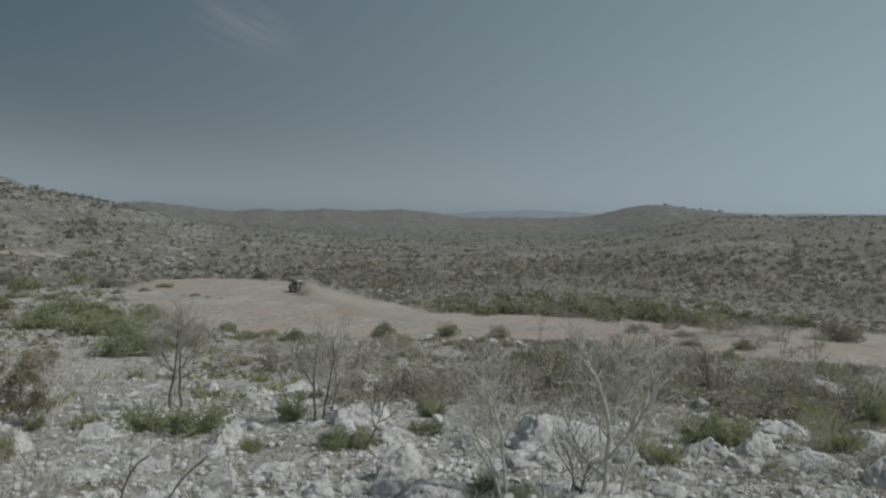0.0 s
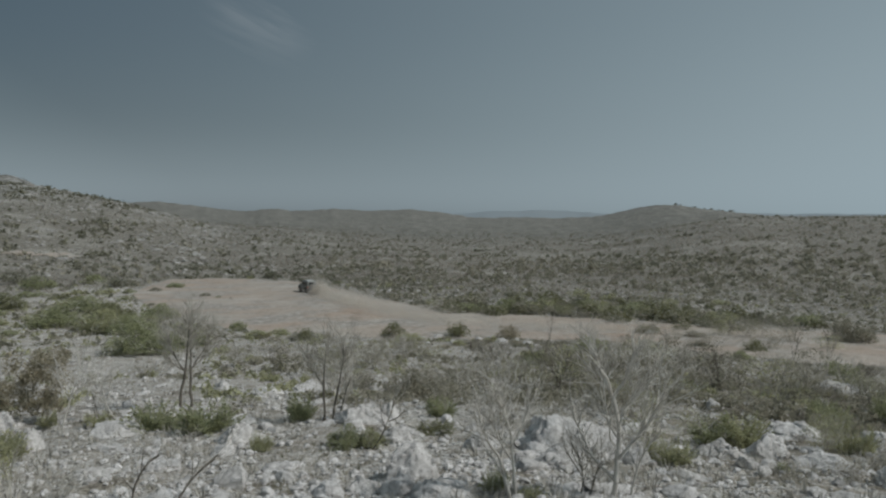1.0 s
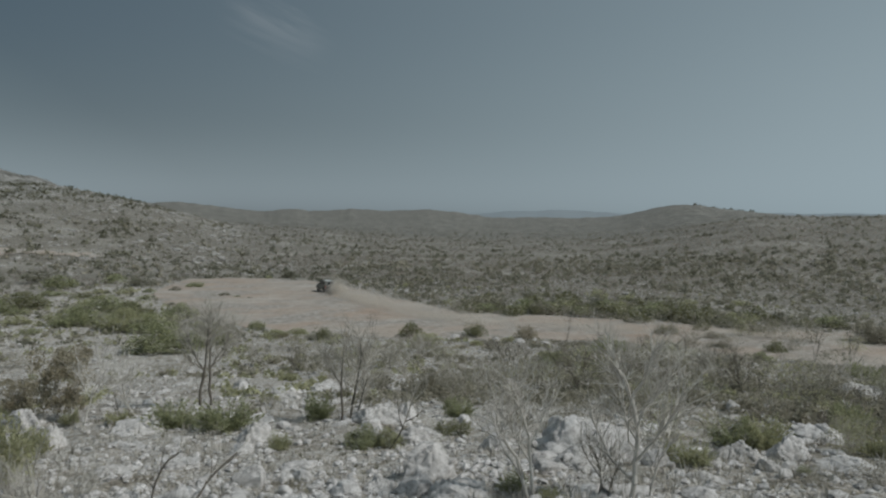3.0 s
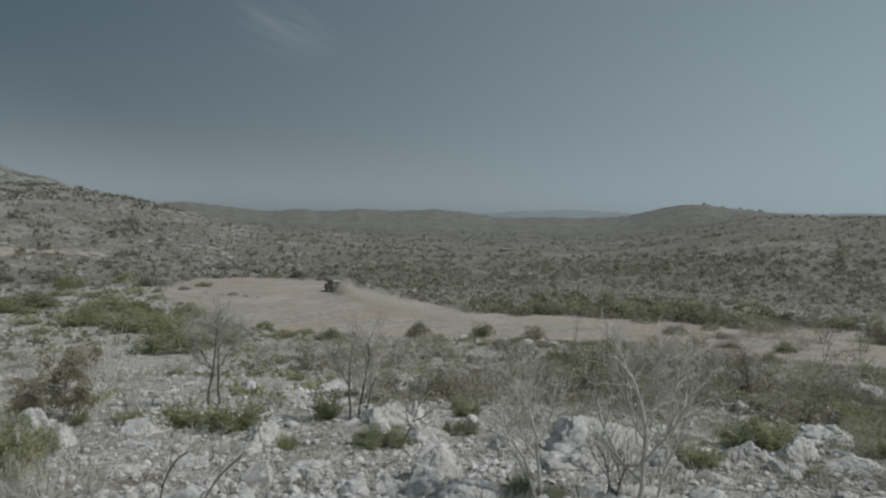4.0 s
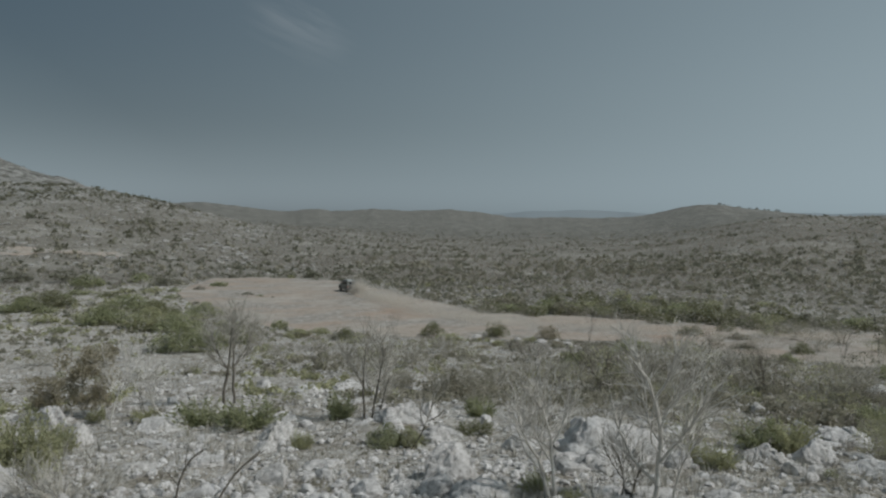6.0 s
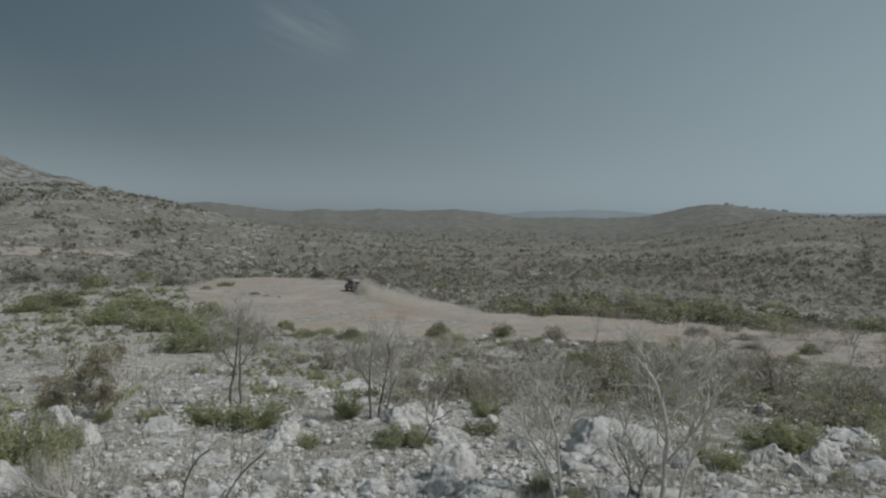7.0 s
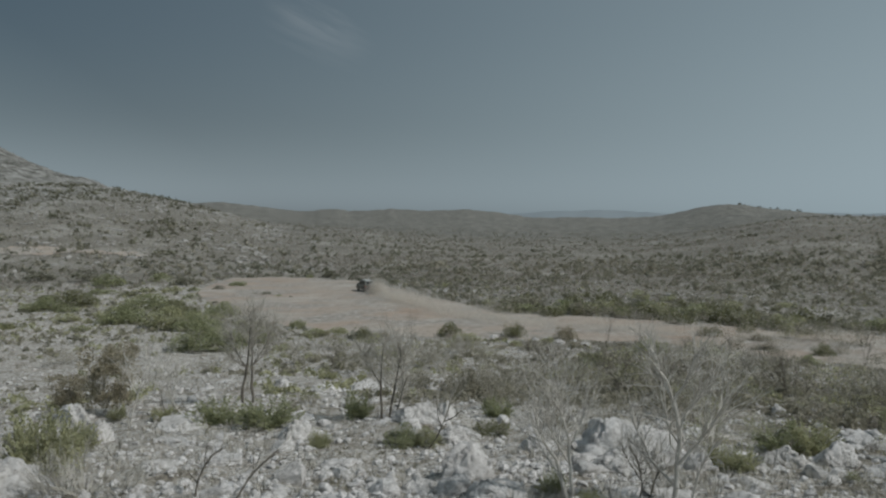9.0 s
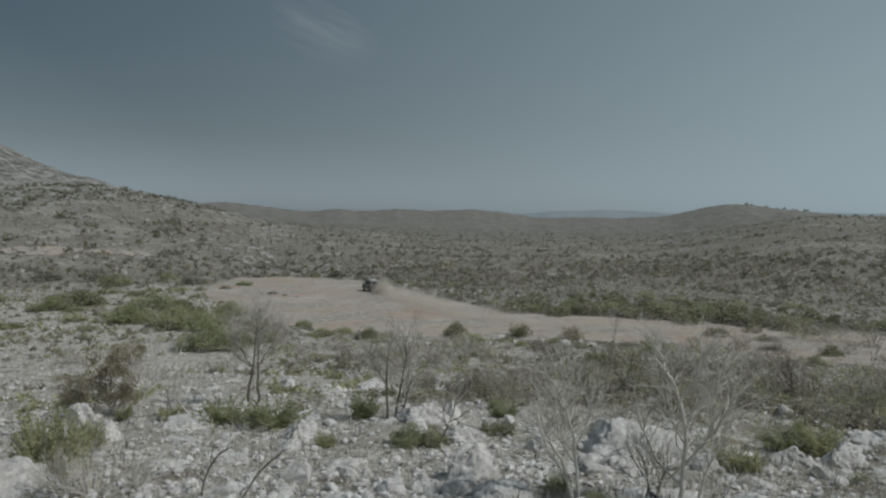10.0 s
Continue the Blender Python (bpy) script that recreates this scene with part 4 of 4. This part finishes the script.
WANDS = [stem_mesh(420 + k, 3, 2, 1, 0.25, 0.012, 0.5, 0.2) for k in range(4)]
BRUSH = [stem_mesh(440 + k, 14, 2, 2, 1.5, 0.009, 0.8, 0.05) for k in range(3)]


def plant(name, x, y, w, h, pieces, label, category, group, rng, sink=0.03, turn=None):
    base = new(name)
    base.matrix_world = pose(x, y, float(ground_z(x, y)) - sink * h, 0, 0, rng.uniform(0, 360) if turn is None else turn) @ Matrix.Diagonal((w, w, h, 1))
    trunk = base
    for kit, mat in pieces:
        for part_name, me in kit:
            made = object_of(part_name, me, mat, trunk if part_name == "limb" else base)
            trunk = made if part_name == "trunk" and trunk is base else trunk
    return tagged(base, label, category, group)


rng = np.random.default_rng(21)
for k, (x, y, w, h) in enumerate(JUNIPERS):
    # bush 25 is no juniper: a dark stand-in for a shaded hollow
    plant("juniper_bush", x, y, w * 1.08, h * 1.1, [(STEMS[k % 4], BARK), ([("foliage", MOUNDS_NEAR if k in (2, 3, 24) else SPRAYS[k % 5])], DARK_GREEN if k == 25 else BROWN if k in (24, 26) else OLIVE if k in (3, 5, 8, 10, 11, 12, 13, 27, 15, 17, 18, 20, 21) else GREEN)],
          "dry brown rounded bush among limestone" if k in (24, 26) else "low spreading green juniper bush among limestone", "bush", "juniper bushes", rng)
for k, (x, y, w, h) in enumerate(ROUND_BUSHES):
    plant("evergreen_bush", x, y, w * 1.25, h * 1.3, [(STEMS[k % 4], BARK), ([("foliage", MOUNDS_NEAR if w > 4 else MOUNDS[k % 6])], RUST if k in (3, 5) else OLIVE if k in (1, 6, 8, 12) else DARK_GREEN if k in (0, 2, 4, 15, 21) else GREEN)],
          "withered brown rounded bush on stony ground" if k in (3, 5) else "dense rounded evergreen bush on stony ground", "bush", "bushes round the clearing", rng)
for k, (x, y, w, h) in enumerate(TRACKSIDE_BUSHES):
    plant("evergreen_bush", x, y, w * 1.2, h * 1.25, [(STEMS[k % 4], BARK), ([("foliage", MOUNDS[k % 6])], BROWN if k in (3, 11, 15, 16) else DARK_GREEN)],
          "dry brown bush beside the dusty track" if k in (3, 11, 15, 16) else "rounded olive bush beside the dusty track", "bush", "bushes round the clearing", rng)
for k in range(120):
    b = rng.uniform(-25, -3.5) if k < 84 else rng.uniform(-29, 7)
    r = float(clearing_far(np.array(b))) + (0.4 + rng.exponential(4.0) if k < 84 else rng.uniform(1, 24))
    x, y = (float(q) for q in at_bearing(b, r))
    w = rng.uniform(1.8, 4.8) if k < 84 else rng.uniform(1.2, 3.2)
    plant("evergreen_bush", x, y, w, w * rng.uniform(0.45, 0.7), [(STEMS[k % 4], BARK), ([("foliage", MOUNDS_FAR[k % 6])], (GREEN, DARK_GREEN, BROWN, DARK_GREEN, OLIVE, DARK_GREEN, BROWN)[k % 7] if k < 84 else (GREEN_FAR, DARK_GREEN, OLIVE)[k % 3])],
          "rounded leafless brown bush at the edge of the clearing" if k < 84 and k % 7 in (2, 6) else "rounded olive-green bush at the edge of the clearing", "bush", "bushes round the clearing", rng)
for k in range(40):
    b = rng.uniform(-16, 16)
    r = float(clearing_near(np.array(b))) + rng.uniform(-7, 0.6)
    x, y = (float(q) for q in at_bearing(b, r))
    w = rng.uniform(0.7, 2.0)
    plant("low_shrub", x, y, w, w * rng.uniform(0.25, 0.45), [(STEMS[k % 4], BARK), ([("foliage", MOUNDS_FAR[k % 6])], (OLIVE, BROWN, RUST, BROWN)[k % 4])],
          "small dry shrub at the edge of the bare earth", "shrub", "shrubs along the clearing", rng)
for k in range(32):
    b, r = (rng.uniform(-35, -22), rng.uniform(425, 490)) if k < 16 else (rng.uniform(-25, -20.5), rng.uniform(1880, 1990))
    x, y = (float(q) for q in at_bearing(b, r))
    w = rng.uniform(1.2, 2.8) if k < 16 else rng.uniform(5, 10)
    plant("ridge_bush", x, y, w, w * rng.uniform(0.55, 0.95), [(STEMS[k % 4], BARK), ([("foliage", MOUNDS_FAR[k % 6])], SLOPE_GREEN)],
          "dark bush standing on the crest of the rise", "bush", "bushes on the crest", rng)
for k in range(60):
    b, r = rng.uniform(8, 33), rng.uniform(84, 135)
    if b < CLEAR_B[-1] and r > clearing_near(np.array(b)) - 4:
        continue
    x, y = (float(q) for q in at_bearing(b, r))
    w = rng.uniform(1.8, 4.6)
    plant("juniper_mat", x, y, w, w * rng.uniform(0.22, 0.36), [(STEMS[k % 4], BARK), ([("foliage", MOUNDS_FAR[k % 6])], (OLIVE, GREEN, DARK_GREEN)[k % 3])],
          "low spreading mat of green juniper on stony ground", "bush", "juniper mats", rng)
for k, (x, y, w, h) in enumerate(FAR_GREENS):
    plant("evergreen_bush", x, y, w * 1.15, h * 1.2, [(STEMS[k % 4], BARK), ([("foliage", MOUNDS_FAR[k % 6])], (SLOPE_GREEN, GREEN, GREEN_FAR)[k % 3])],
          "dark green rounded bush beside the clearing", "bush", "bushes round the clearing", rng)
for k, (x, y, w, h) in enumerate(SCRUB):
    plant("dry_shrub", x, y, w * (1.05 if k < 2 else 1.15), h * (1.1 if k else 1.02), [((THICKET if math.hypot(x, y) < 27 else THICKET_LOW)[k % 5], DARK_BARK if k % 4 == 2 else BARK), ([("dry_foliage", RUSTY[k] if k < 2 else DRY_LEAVES[k % 4])], RUST if k < 2 else OLIVE if k % 5 == 1 else BROWN)],
          "tall shrub with withered brown leaves on bare stems" if k < 2 else "dense leafless grey-brown shrub with withered leaves", "shrub", "dry shrubs", rng)
grown = 0
while grown < 70:
    b, r = rng.uniform(-36, 7), rng.uniform(34, 66)
    x, y = (float(q) for q in at_bearing(b, r))
    if r > clearing_near(np.array(b)) - 7 or ripple(x, y, 9.0, 55, 2) + 0.35 * float(step(2, -12, b)) < rng.uniform(-0.3, 0.5):
        continue
    w = rng.uniform(1.8, 3.6)
    plant("dry_shrub", x, y, w, w * rng.uniform(0.45, 0.7), [(THICKET_LOW[grown % 5], (BARK, DARK_BARK, BARK, PALE_BARK)[grown % 4])] + ([([("dry_foliage", DRY_LEAVES[grown % 4])], (BROWN, OLIVE, BROWN, BROWN)[grown // 2 % 4])] if grown % 2 else []),
          "leafless grey-brown thicket shrub on the rise", "shrub", "dry shrubs", rng)
    grown += 1
for k, (x, y, bark, plan) in enumerate(BARE_TREES):
    kit = grown_tree(600 + k, plan, {"pale": 2.4, "grey": 3.2, "dark": 1.4}[bark], 1.8 if k < 2 else 1.35)
    wood = {"pale": PALE_BARK, "grey": BARK, "dark": DARK_BARK}[bark]
    plant("bare_tree", x, y, 1.0, 1.0, [(kit[:-1], DARK_BARK if bark == "grey" else wood), (kit[-1:], PALE_BARK if bark == "pale" else BARK)],
          {"pale": "small leafless tree with bleached grey branches", "grey": "leafless tree with slim dark stems and fine grey twigs", "dark": "thin dark leafless sapling among the stones"}[bark],
          "tree", "bare trees", rng, turn=float(bearing(x, y)))
for k, (x, y, w, h) in enumerate(SAPLINGS):
    plant("sapling", x, y, w, h, [(WANDS[k % 4], DARK_BARK)], "thin leafless sapling beside the track", "tree", "saplings", rng)
for k, (x, y, w, h) in enumerate(DEAD_BRUSH):
    plant("dead_shrub", x, y, w, h, [(BRUSH[k % 3], BARK if k in (0, 1) else PALE_BARK)], "low dead shrub of bleached grey twigs", "shrub", "dead shrubs", rng)


# ---- scrub of the plain and the slopes ----
def clumps(name, count, near, far, low, high, seed, blades_each, mat, label, density, spread=37, tri=0.19):
    rng = np.random.default_rng(seed)
    b = rng.uniform(-spread, spread, count)
    r = near * (far / near) ** (rng.uniform(0, 1, count))
    x, y = at_bearing(b, r)
    keep = outside(x, y, b, r) & density(x, y, b, r, rng)
    x, y = x[keep], y[keep]
    n = len(x)
    size = rng.uniform(low, high, n) * rng.uniform(0.6, 1.2, n) * (0.45 + 0.55 * step(85, 210, r[keep]) if near > 70 else 1)
    c = np.stack([x, y, ground_z(x, y)], 1)
    d = rng.normal(0, 1, (n, blades_each, 3))
    d /= np.linalg.norm(d, axis=2, keepdims=True)
    d[:, :, 2] = np.abs(d[:, :, 2])
    spot = c[:, None] + d * size[:, None, None] * (0.55, 0.55, 0.62) * rng.uniform(0.5, 1.0, (n, blades_each, 1))
    t = rng.normal(0, 1, (n, blades_each, 3, 3)) * (size[:, None, None, None] * tri)
    v = (spot[:, :, None] + t).reshape(-1, 3)
    ob = object_of(name, mesh_of(name, v, np.arange(len(v)).reshape(-1, 3)), mat)
    return tagged(ob, label, "scrub", kind="stuff")


def tufts(name, count, near, far, low, high, seed, blades_each, mat, label, category, density, lean=0.8, thin=0.05):
    """Small upright tufts of stalks, as one mesh."""
    rng = np.random.default_rng(seed)
    b = rng.uniform(-37, 37, count)
    r = near * (far / near) ** rng.uniform(0, 1, count)
    x, y = at_bearing(b, r)
    keep = outside(x, y, b, r) & density(x, y, b, r, rng)
    x, y = x[keep], y[keep]
    n = len(x)
    size = low * (high / low) ** (rng.uniform(0, 1, n) ** 1.6)
    c = np.stack([x, y, ground_z(x, y) - 0.02], 1)[:, None]
    a = rng.uniform(0, 2 * np.pi, (n, blades_each))
    q = rng.uniform(0, 1, (n, blades_each))
    s = size[:, None]
    foot = c + np.stack([np.cos(a) * q * s * 0.35, np.sin(a) * q * s * 0.35, 0 * a], 2)
    tip = c + np.stack([np.cos(a) * (q * lean + 0.1) * s, np.sin(a) * (q * lean + 0.1) * s, s * rng.uniform(0.45, 1.0, a.shape)], 2) + rng.normal(0, 0.1, (n, blades_each, 3)) * s[:, :, None]
    side = np.stack([-np.sin(a), np.cos(a), 0 * a], 2) * (thin * s)[:, :, None]
    v = np.stack([foot - side, foot + side, tip], 2).reshape(-1, 3)
    ob = object_of(name, mesh_of(name, v, np.arange(len(v)).reshape(-1, 3)), mat)
    return tagged(ob, label, category, kind="stuff")


patchy = lambda size, seed, bias: (lambda x, y, b, r, rng: ripple(x, y, size, seed) + bias(b, r) > rng.uniform(-0.6, 0.6, len(x)))
more_right = lambda b: step(6, -12, b)
clumps("dry_scrub", 10500, 30, 145, 0.25, 0.8, 61, 38, BROWN, "low dry grey-brown scrub on the stony rise", patchy(7, 71, lambda b, r: -0.4 + 0.4 * more_right(b) + 0.5 * step(7, 13, b) * step(76, 90, r) - 0.35 * step(14, 20, b) * step(74, 66, r)), tri=0.12)
clumps("olive_scrub", 7500, 34, 150, 0.25, 0.8, 64, 38, OLIVE, "low olive-green scrub on the stony rise", patchy(6, 75, lambda b, r: -0.25 - 0.25 * more_right(b) + 0.5 * step(7, 13, b) * step(76, 90, r) - 0.35 * step(14, 20, b) * step(74, 66, r)), tri=0.12)
clumps("plain_scrub", 62000, 85, 1400, 0.42, 1.2, 62, 9, SCRUB_FAR, "grey-brown scrub covering the plain", patchy(45, 72, lambda b, r: 0.1 + 0.1 * step(12, 20, b) * step(600, 400, r) - 0.55 * step(6, 12, b) * step(170, 120, r) - 0.25 * step(8, 14, b) * step(330, 220, r) - 0.5 * step(165, 110, r) * step(6, 0, b) + 0.2 * step(-12, -22, b) + 0.25 * step(260, 420, r)))
clumps("tall_thicket", 4200, 92, 230, 1.2, 2.7, 66, 30, BROWN, "tall leafless brown thicket beyond the clearing", patchy(14, 79, lambda b, r: -0.25 - 1.2 * step(2, 9, b)), tri=0.13)
clumps("green_thicket", 2600, 90, 200, 0.9, 2.3, 67, 30, GREEN_FAR, "dull green bushes beyond the clearing", patchy(12, 80, lambda b, r: -0.3 - 1.0 * step(4, 10, b)), tri=0.14)
clumps("green_scrub", 14000, 75, 900, 0.7, 2.0, 63, 18, GREEN_FAR, "scattered dull green bushes on the plain and slopes", patchy(25, 73, lambda b, r: -0.2 + 0 * b))
tufts("dwarf_shrubs", 8000, 12.5, 75, 0.12, 0.5, 81, 16, BARK, "grey leafless dwarf shrubs among the stones", "shrubs", patchy(3, 76, lambda b, r: -0.12 + 0.4 * more_right(b + 6)), 0.9, 0.03)
tufts("dry_grass", 5200, 12.5, 60, 0.06, 0.25, 82, 14, BROWN, "tufts of dry brown grass between the stones", "grass", patchy(2.5, 77, lambda b, r: -0.1 + 0 * b), 0.9, 0.06)
clumps("slope_scrub", 24000, 230, 560, 0.7, 2.5, 65, 14, SLOPE_GREEN, "dark low bushes dotted over the bare slope", lambda x, y, b, r, rng: -strata(x, y, b, 29) - 0.52 + 0.45 * step(14, 21, ground_z(x, y)) - 0.25 * step(25, 33, ground_z(x, y)) - 1.3 * step(20, 10, b) > rng.uniform(-0.45, 0.45, len(x)))
clumps("dark_bushes", 5200, 100, 620, 0.8, 2.2, 68, 16, SLOPE_GREEN, "dark rounded bushes dotted over the plain", patchy(30, 74, lambda b, r: -0.58 + 0.15 * step(-8, -20, b) - 0.3 * step(11, 16, b)))
clumps("brown_bushes", 5200, 140, 420, 0.8, 2.4, 69, 16, BROWN, "brown leafless bushes below the stony slope", patchy(20, 84, lambda b, r: -0.4 - 0.8 * step(13, 7, b)))


# ---- the off-road car on the clearing ----
def paint_material(name, colour, rough, metal=0.0, dusty=0.35):
    m, n, l, s = material(name, rough)
    s.inputs["Metallic"].default_value, s.inputs["Specular IOR Level"].default_value = metal, 0.5
    dirt = span(n, l, speckle(n, l, 0.5, 5), 0.4, 0.7, 0.0, dusty)
    l.new(blend(n, l, dirt, colour, (0.42, 0.36, 0.30)), s.inputs["Base Color"])
    return m


CAR_PAINT = paint_material("grey_green_car_paint", (0.17, 0.185, 0.17), 0.4)
CAR_ROOF = paint_material("pale_grey_car_roof", (0.45, 0.46, 0.45), 0.4, dusty=0.2)
CAR_GLASS = paint_material("tinted_car_glass", (0.015, 0.018, 0.02), 0.06, dusty=0.15)
RUBBER = paint_material("dusty_black_rubber", (0.025, 0.025, 0.025), 0.85, dusty=0.5)
STEEL = paint_material("grey_steel_rim", (0.35, 0.35, 0.35), 0.4, 0.8)
BLACK_TRIM = paint_material("matt_black_trim", (0.03, 0.03, 0.03), 0.6)
RED_LENS = paint_material("red_lamp_lens", (0.35, 0.02, 0.015), 0.2, dusty=0.1)
CLEAR_LENS = paint_material("clear_lamp_lens", (0.6, 0.6, 0.58), 0.15, dusty=0.1)


def part(name, bm, mat, parent, label=""):
    me = bpy.data.meshes.new(name)
    bm.to_mesh(me)
    bm.free()
    ob = object_of(name, me, mat, parent)
    return tagged(ob, label) if label else ob


def block(lo, hi, taper=(0, 0), bevel=0.03, shift=0.0):
    """A bevelled box from lo to hi whose top is drawn in by taper (along, across) and moved along by shift."""
    bm = bmesh.new()
    corners = []
    for z, tx_in, ty_in, s in ((lo[2], 0, 0, 0), (hi[2], taper[0], taper[1], shift)):
        for x, y in ((lo[0] + tx_in, lo[1] + ty_in), (hi[0] - tx_in, lo[1] + ty_in), (hi[0] - tx_in, hi[1] - ty_in), (lo[0] + tx_in, hi[1] - ty_in)):
            corners.append(bm.verts.new((x + s, y, z)))
    for f in ((3, 2, 1, 0), (4, 5, 6, 7), (0, 1, 5, 4), (1, 2, 6, 5), (2, 3, 7, 6), (3, 0, 4, 7)):
        bm.faces.new([corners[k] for k in f])
    if bevel:
        bmesh.ops.bevel(bm, geom=list(bm.edges), offset=bevel, segments=2, affect="EDGES")
    return bm


def drum(radius, inner, width, at, sides=24):
    """A ring that lies across the car."""
    bm = bmesh.new()
    rings = []
    for r, w in ((inner, -0.5), (radius * 0.94, -0.5), (radius, -0.32), (radius, 0.32), (radius * 0.94, 0.5), (inner, 0.5)):
        rings.append([bm.verts.new((at[0] + r * math.cos(2 * math.pi * k / sides), at[1] + w * width, at[2] + r * math.sin(2 * math.pi * k / sides))) for k in range(sides)])
    for p, q in zip(rings, rings[1:] + rings[:1]):
        for k in range(sides):
            bm.faces.new((p[k], p[(k + 1) % sides], q[(k + 1) % sides], q[k]))
    return bm


def off_road_car(x, y, heading):
    car = new("off_road_car")
    car.matrix_world = pose(x, y, float(ground_z(x, y)) + 0.10, 0, 0, heading)
    # nose towards +x
    part("body", block((-2.15, -0.90, 0.55), (2.2, 0.90, 1.12), (0.03, 0.03), 0.07), CAR_PAINT, car)
    part("bonnet", block((0.75, -0.78, 1.10), (2.12, 0.78, 1.24), (0.05, 0.06), 0.05), CAR_PAINT, car)
    cabin = part("cabin", block((-2.12, -0.86, 1.10), (0.85, 0.86, 1.86), (0.16, 0.13), 0.06), CAR_PAINT, car)
    part("roof", block((-1.98, -0.74, 1.855), (0.66, 0.74, 1.93), (0.06, 0.06), 0.03), CAR_ROOF, car, "pale grey roof panel")
    part("windscreen", block((0.70, -0.68, 1.22), (0.84, 0.68, 1.78), (0, 0.08), 0.01, -0.115), CAR_GLASS, cabin)
    part("rear_window", block((-2.125, -0.60, 1.27), (-2.05, 0.60, 1.74), (0, 0.06), 0.01, 0.115), CAR_GLASS, cabin)
    for side in (-1, 1):
        for lo, hi in ((-0.05, 0.55), (-1.0, -0.12), (-1.85, -1.08)):
            bm = block((lo, -0.02, 1.24), (hi, 0.02, 1.74), (0.05, 0), 0.008)
            bmesh.ops.transform(bm, matrix=pose(0, side * 0.815, 0) @ Matrix.Shear("XZ", 4, (0, 0)) @ pose(0, 0, 1.5, side * 10) @ pose(0, 0, -1.5), verts=bm.verts)
            part("side_window", bm, CAR_GLASS, cabin)
        for wx in (1.38, -1.38):
            part("wheel_arch", block((wx - 0.5, side * 0.90 - 0.05, 0.62), (wx + 0.5, side * 0.90 + 0.05, 0.92), (0.12, 0), 0.03), BLACK_TRIM, car)
            tyre = part("wheel", drum(0.26, 0.02, 0.20, (wx, side * 0.80, 0.30)), STEEL, car)
            part("tyre", drum(0.39, 0.25, 0.25, (wx, side * 0.80, 0.30)), RUBBER, tyre, "dusty black rubber tyre")
        part("sill", block((-0.9, side * 0.86 - 0.05, 0.45), (0.9, side * 0.86 + 0.05, 0.57), (0, 0), 0.02), BLACK_TRIM, car)
        part("headlight", block((2.17, side * 0.66 - 0.13, 0.82), (2.23, side * 0.66 + 0.13, 1.04), (0, 0), 0.02), CLEAR_LENS, car)
        part("tail_light", block((-2.18, side * 0.80 - 0.06, 0.78), (-2.12, side * 0.80 + 0.06, 1.06), (0, 0), 0.02), RED_LENS, car, "red tail light")
        part("mirror", block((0.58, side * 1.02 - 0.09, 1.22), (0.68, side * 1.02 + 0.09, 1.42), (0, 0), 0.03), BLACK_TRIM, car)
        part("roof_rail", block((-1.8, side * 0.66 - 0.03, 1.93), (0.45, side * 0.66 + 0.03, 1.98), (0, 0), 0.01), BLACK_TRIM, car)
    part("front_bumper", block((2.15, -0.88, 0.45), (2.34, 0.88, 0.68), (0.02, 0.03), 0.03), BLACK_TRIM, car)
    part("rear_bumper", block((-2.30, -0.88, 0.45), (-2.12, 0.88, 0.66), (0.02, 0.03), 0.03), BLACK_TRIM, car)
    part("grille", block((2.18, -0.5, 0.78), (2.225, 0.5, 1.06), (0, 0.02), 0.015), BLACK_TRIM, car)
    bm = drum(0.36, 0.05, 0.22, (0, 0, 0))
    bmesh.ops.transform(bm, matrix=pose(-2.27, 0.12, 1.05, 0, 0, 90), verts=bm.verts)
    part("spare_wheel", bm, RUBBER, car)
    return tagged(car, "dark grey-green off-road car driving over dusty earth", "car")


off_road_car(-14.9, 123.3, 116.7)


# ---- dust that hangs behind the car ----
rng = np.random.default_rng(91)
trail = np.array([(-12.8, 119.0), (-10.5, 113.5), (-6.0, 103.0), (0.5, 90.0), (8.0, 82.5), (17.0, 78.5), (27.0, 74.0), (38.0, 70.0)])
s = rng.uniform(0, 1, 200000) ** 1.7 * (len(trail) - 1.001)
s = s[ripple(s * 2.6, s * 0 + 0.5, 1.0, 94, 3) > rng.uniform(-0.75, 0.45, len(s))]
count = len(s)
i = s.astype(int)
at = trail[i] + (trail[i + 1] - trail[i]) * (s - i)[:, None]
billow = 0.35 + 1.5 * np.clip(ripple(s * 2.6, s * 0, 1.0, 94, 3) + 0.35, 0, 2)
spread = (0.6 + 0.34 * s)
x, y = at[:, 0] + rng.normal(0, 1, count) * spread, at[:, 1] + rng.normal(0, 1, count) * spread
z = ground_z(x, y) + 0.1 + rng.exponential(1, count) * billow * (0.35 + 0.11 * s)
grain = rng.normal(0, 0.031, (count, 3, 3))
v = (np.stack([x, y, z], 1)[:, None] + grain).reshape(-1, 3)
dust = object_of("dust_trail", mesh_of("dust_trail", v, np.arange(3 * count).reshape(-1, 3)), DUST)
tagged(dust, "thin pale dust hanging over the driven track", "dust", kind="stuff")
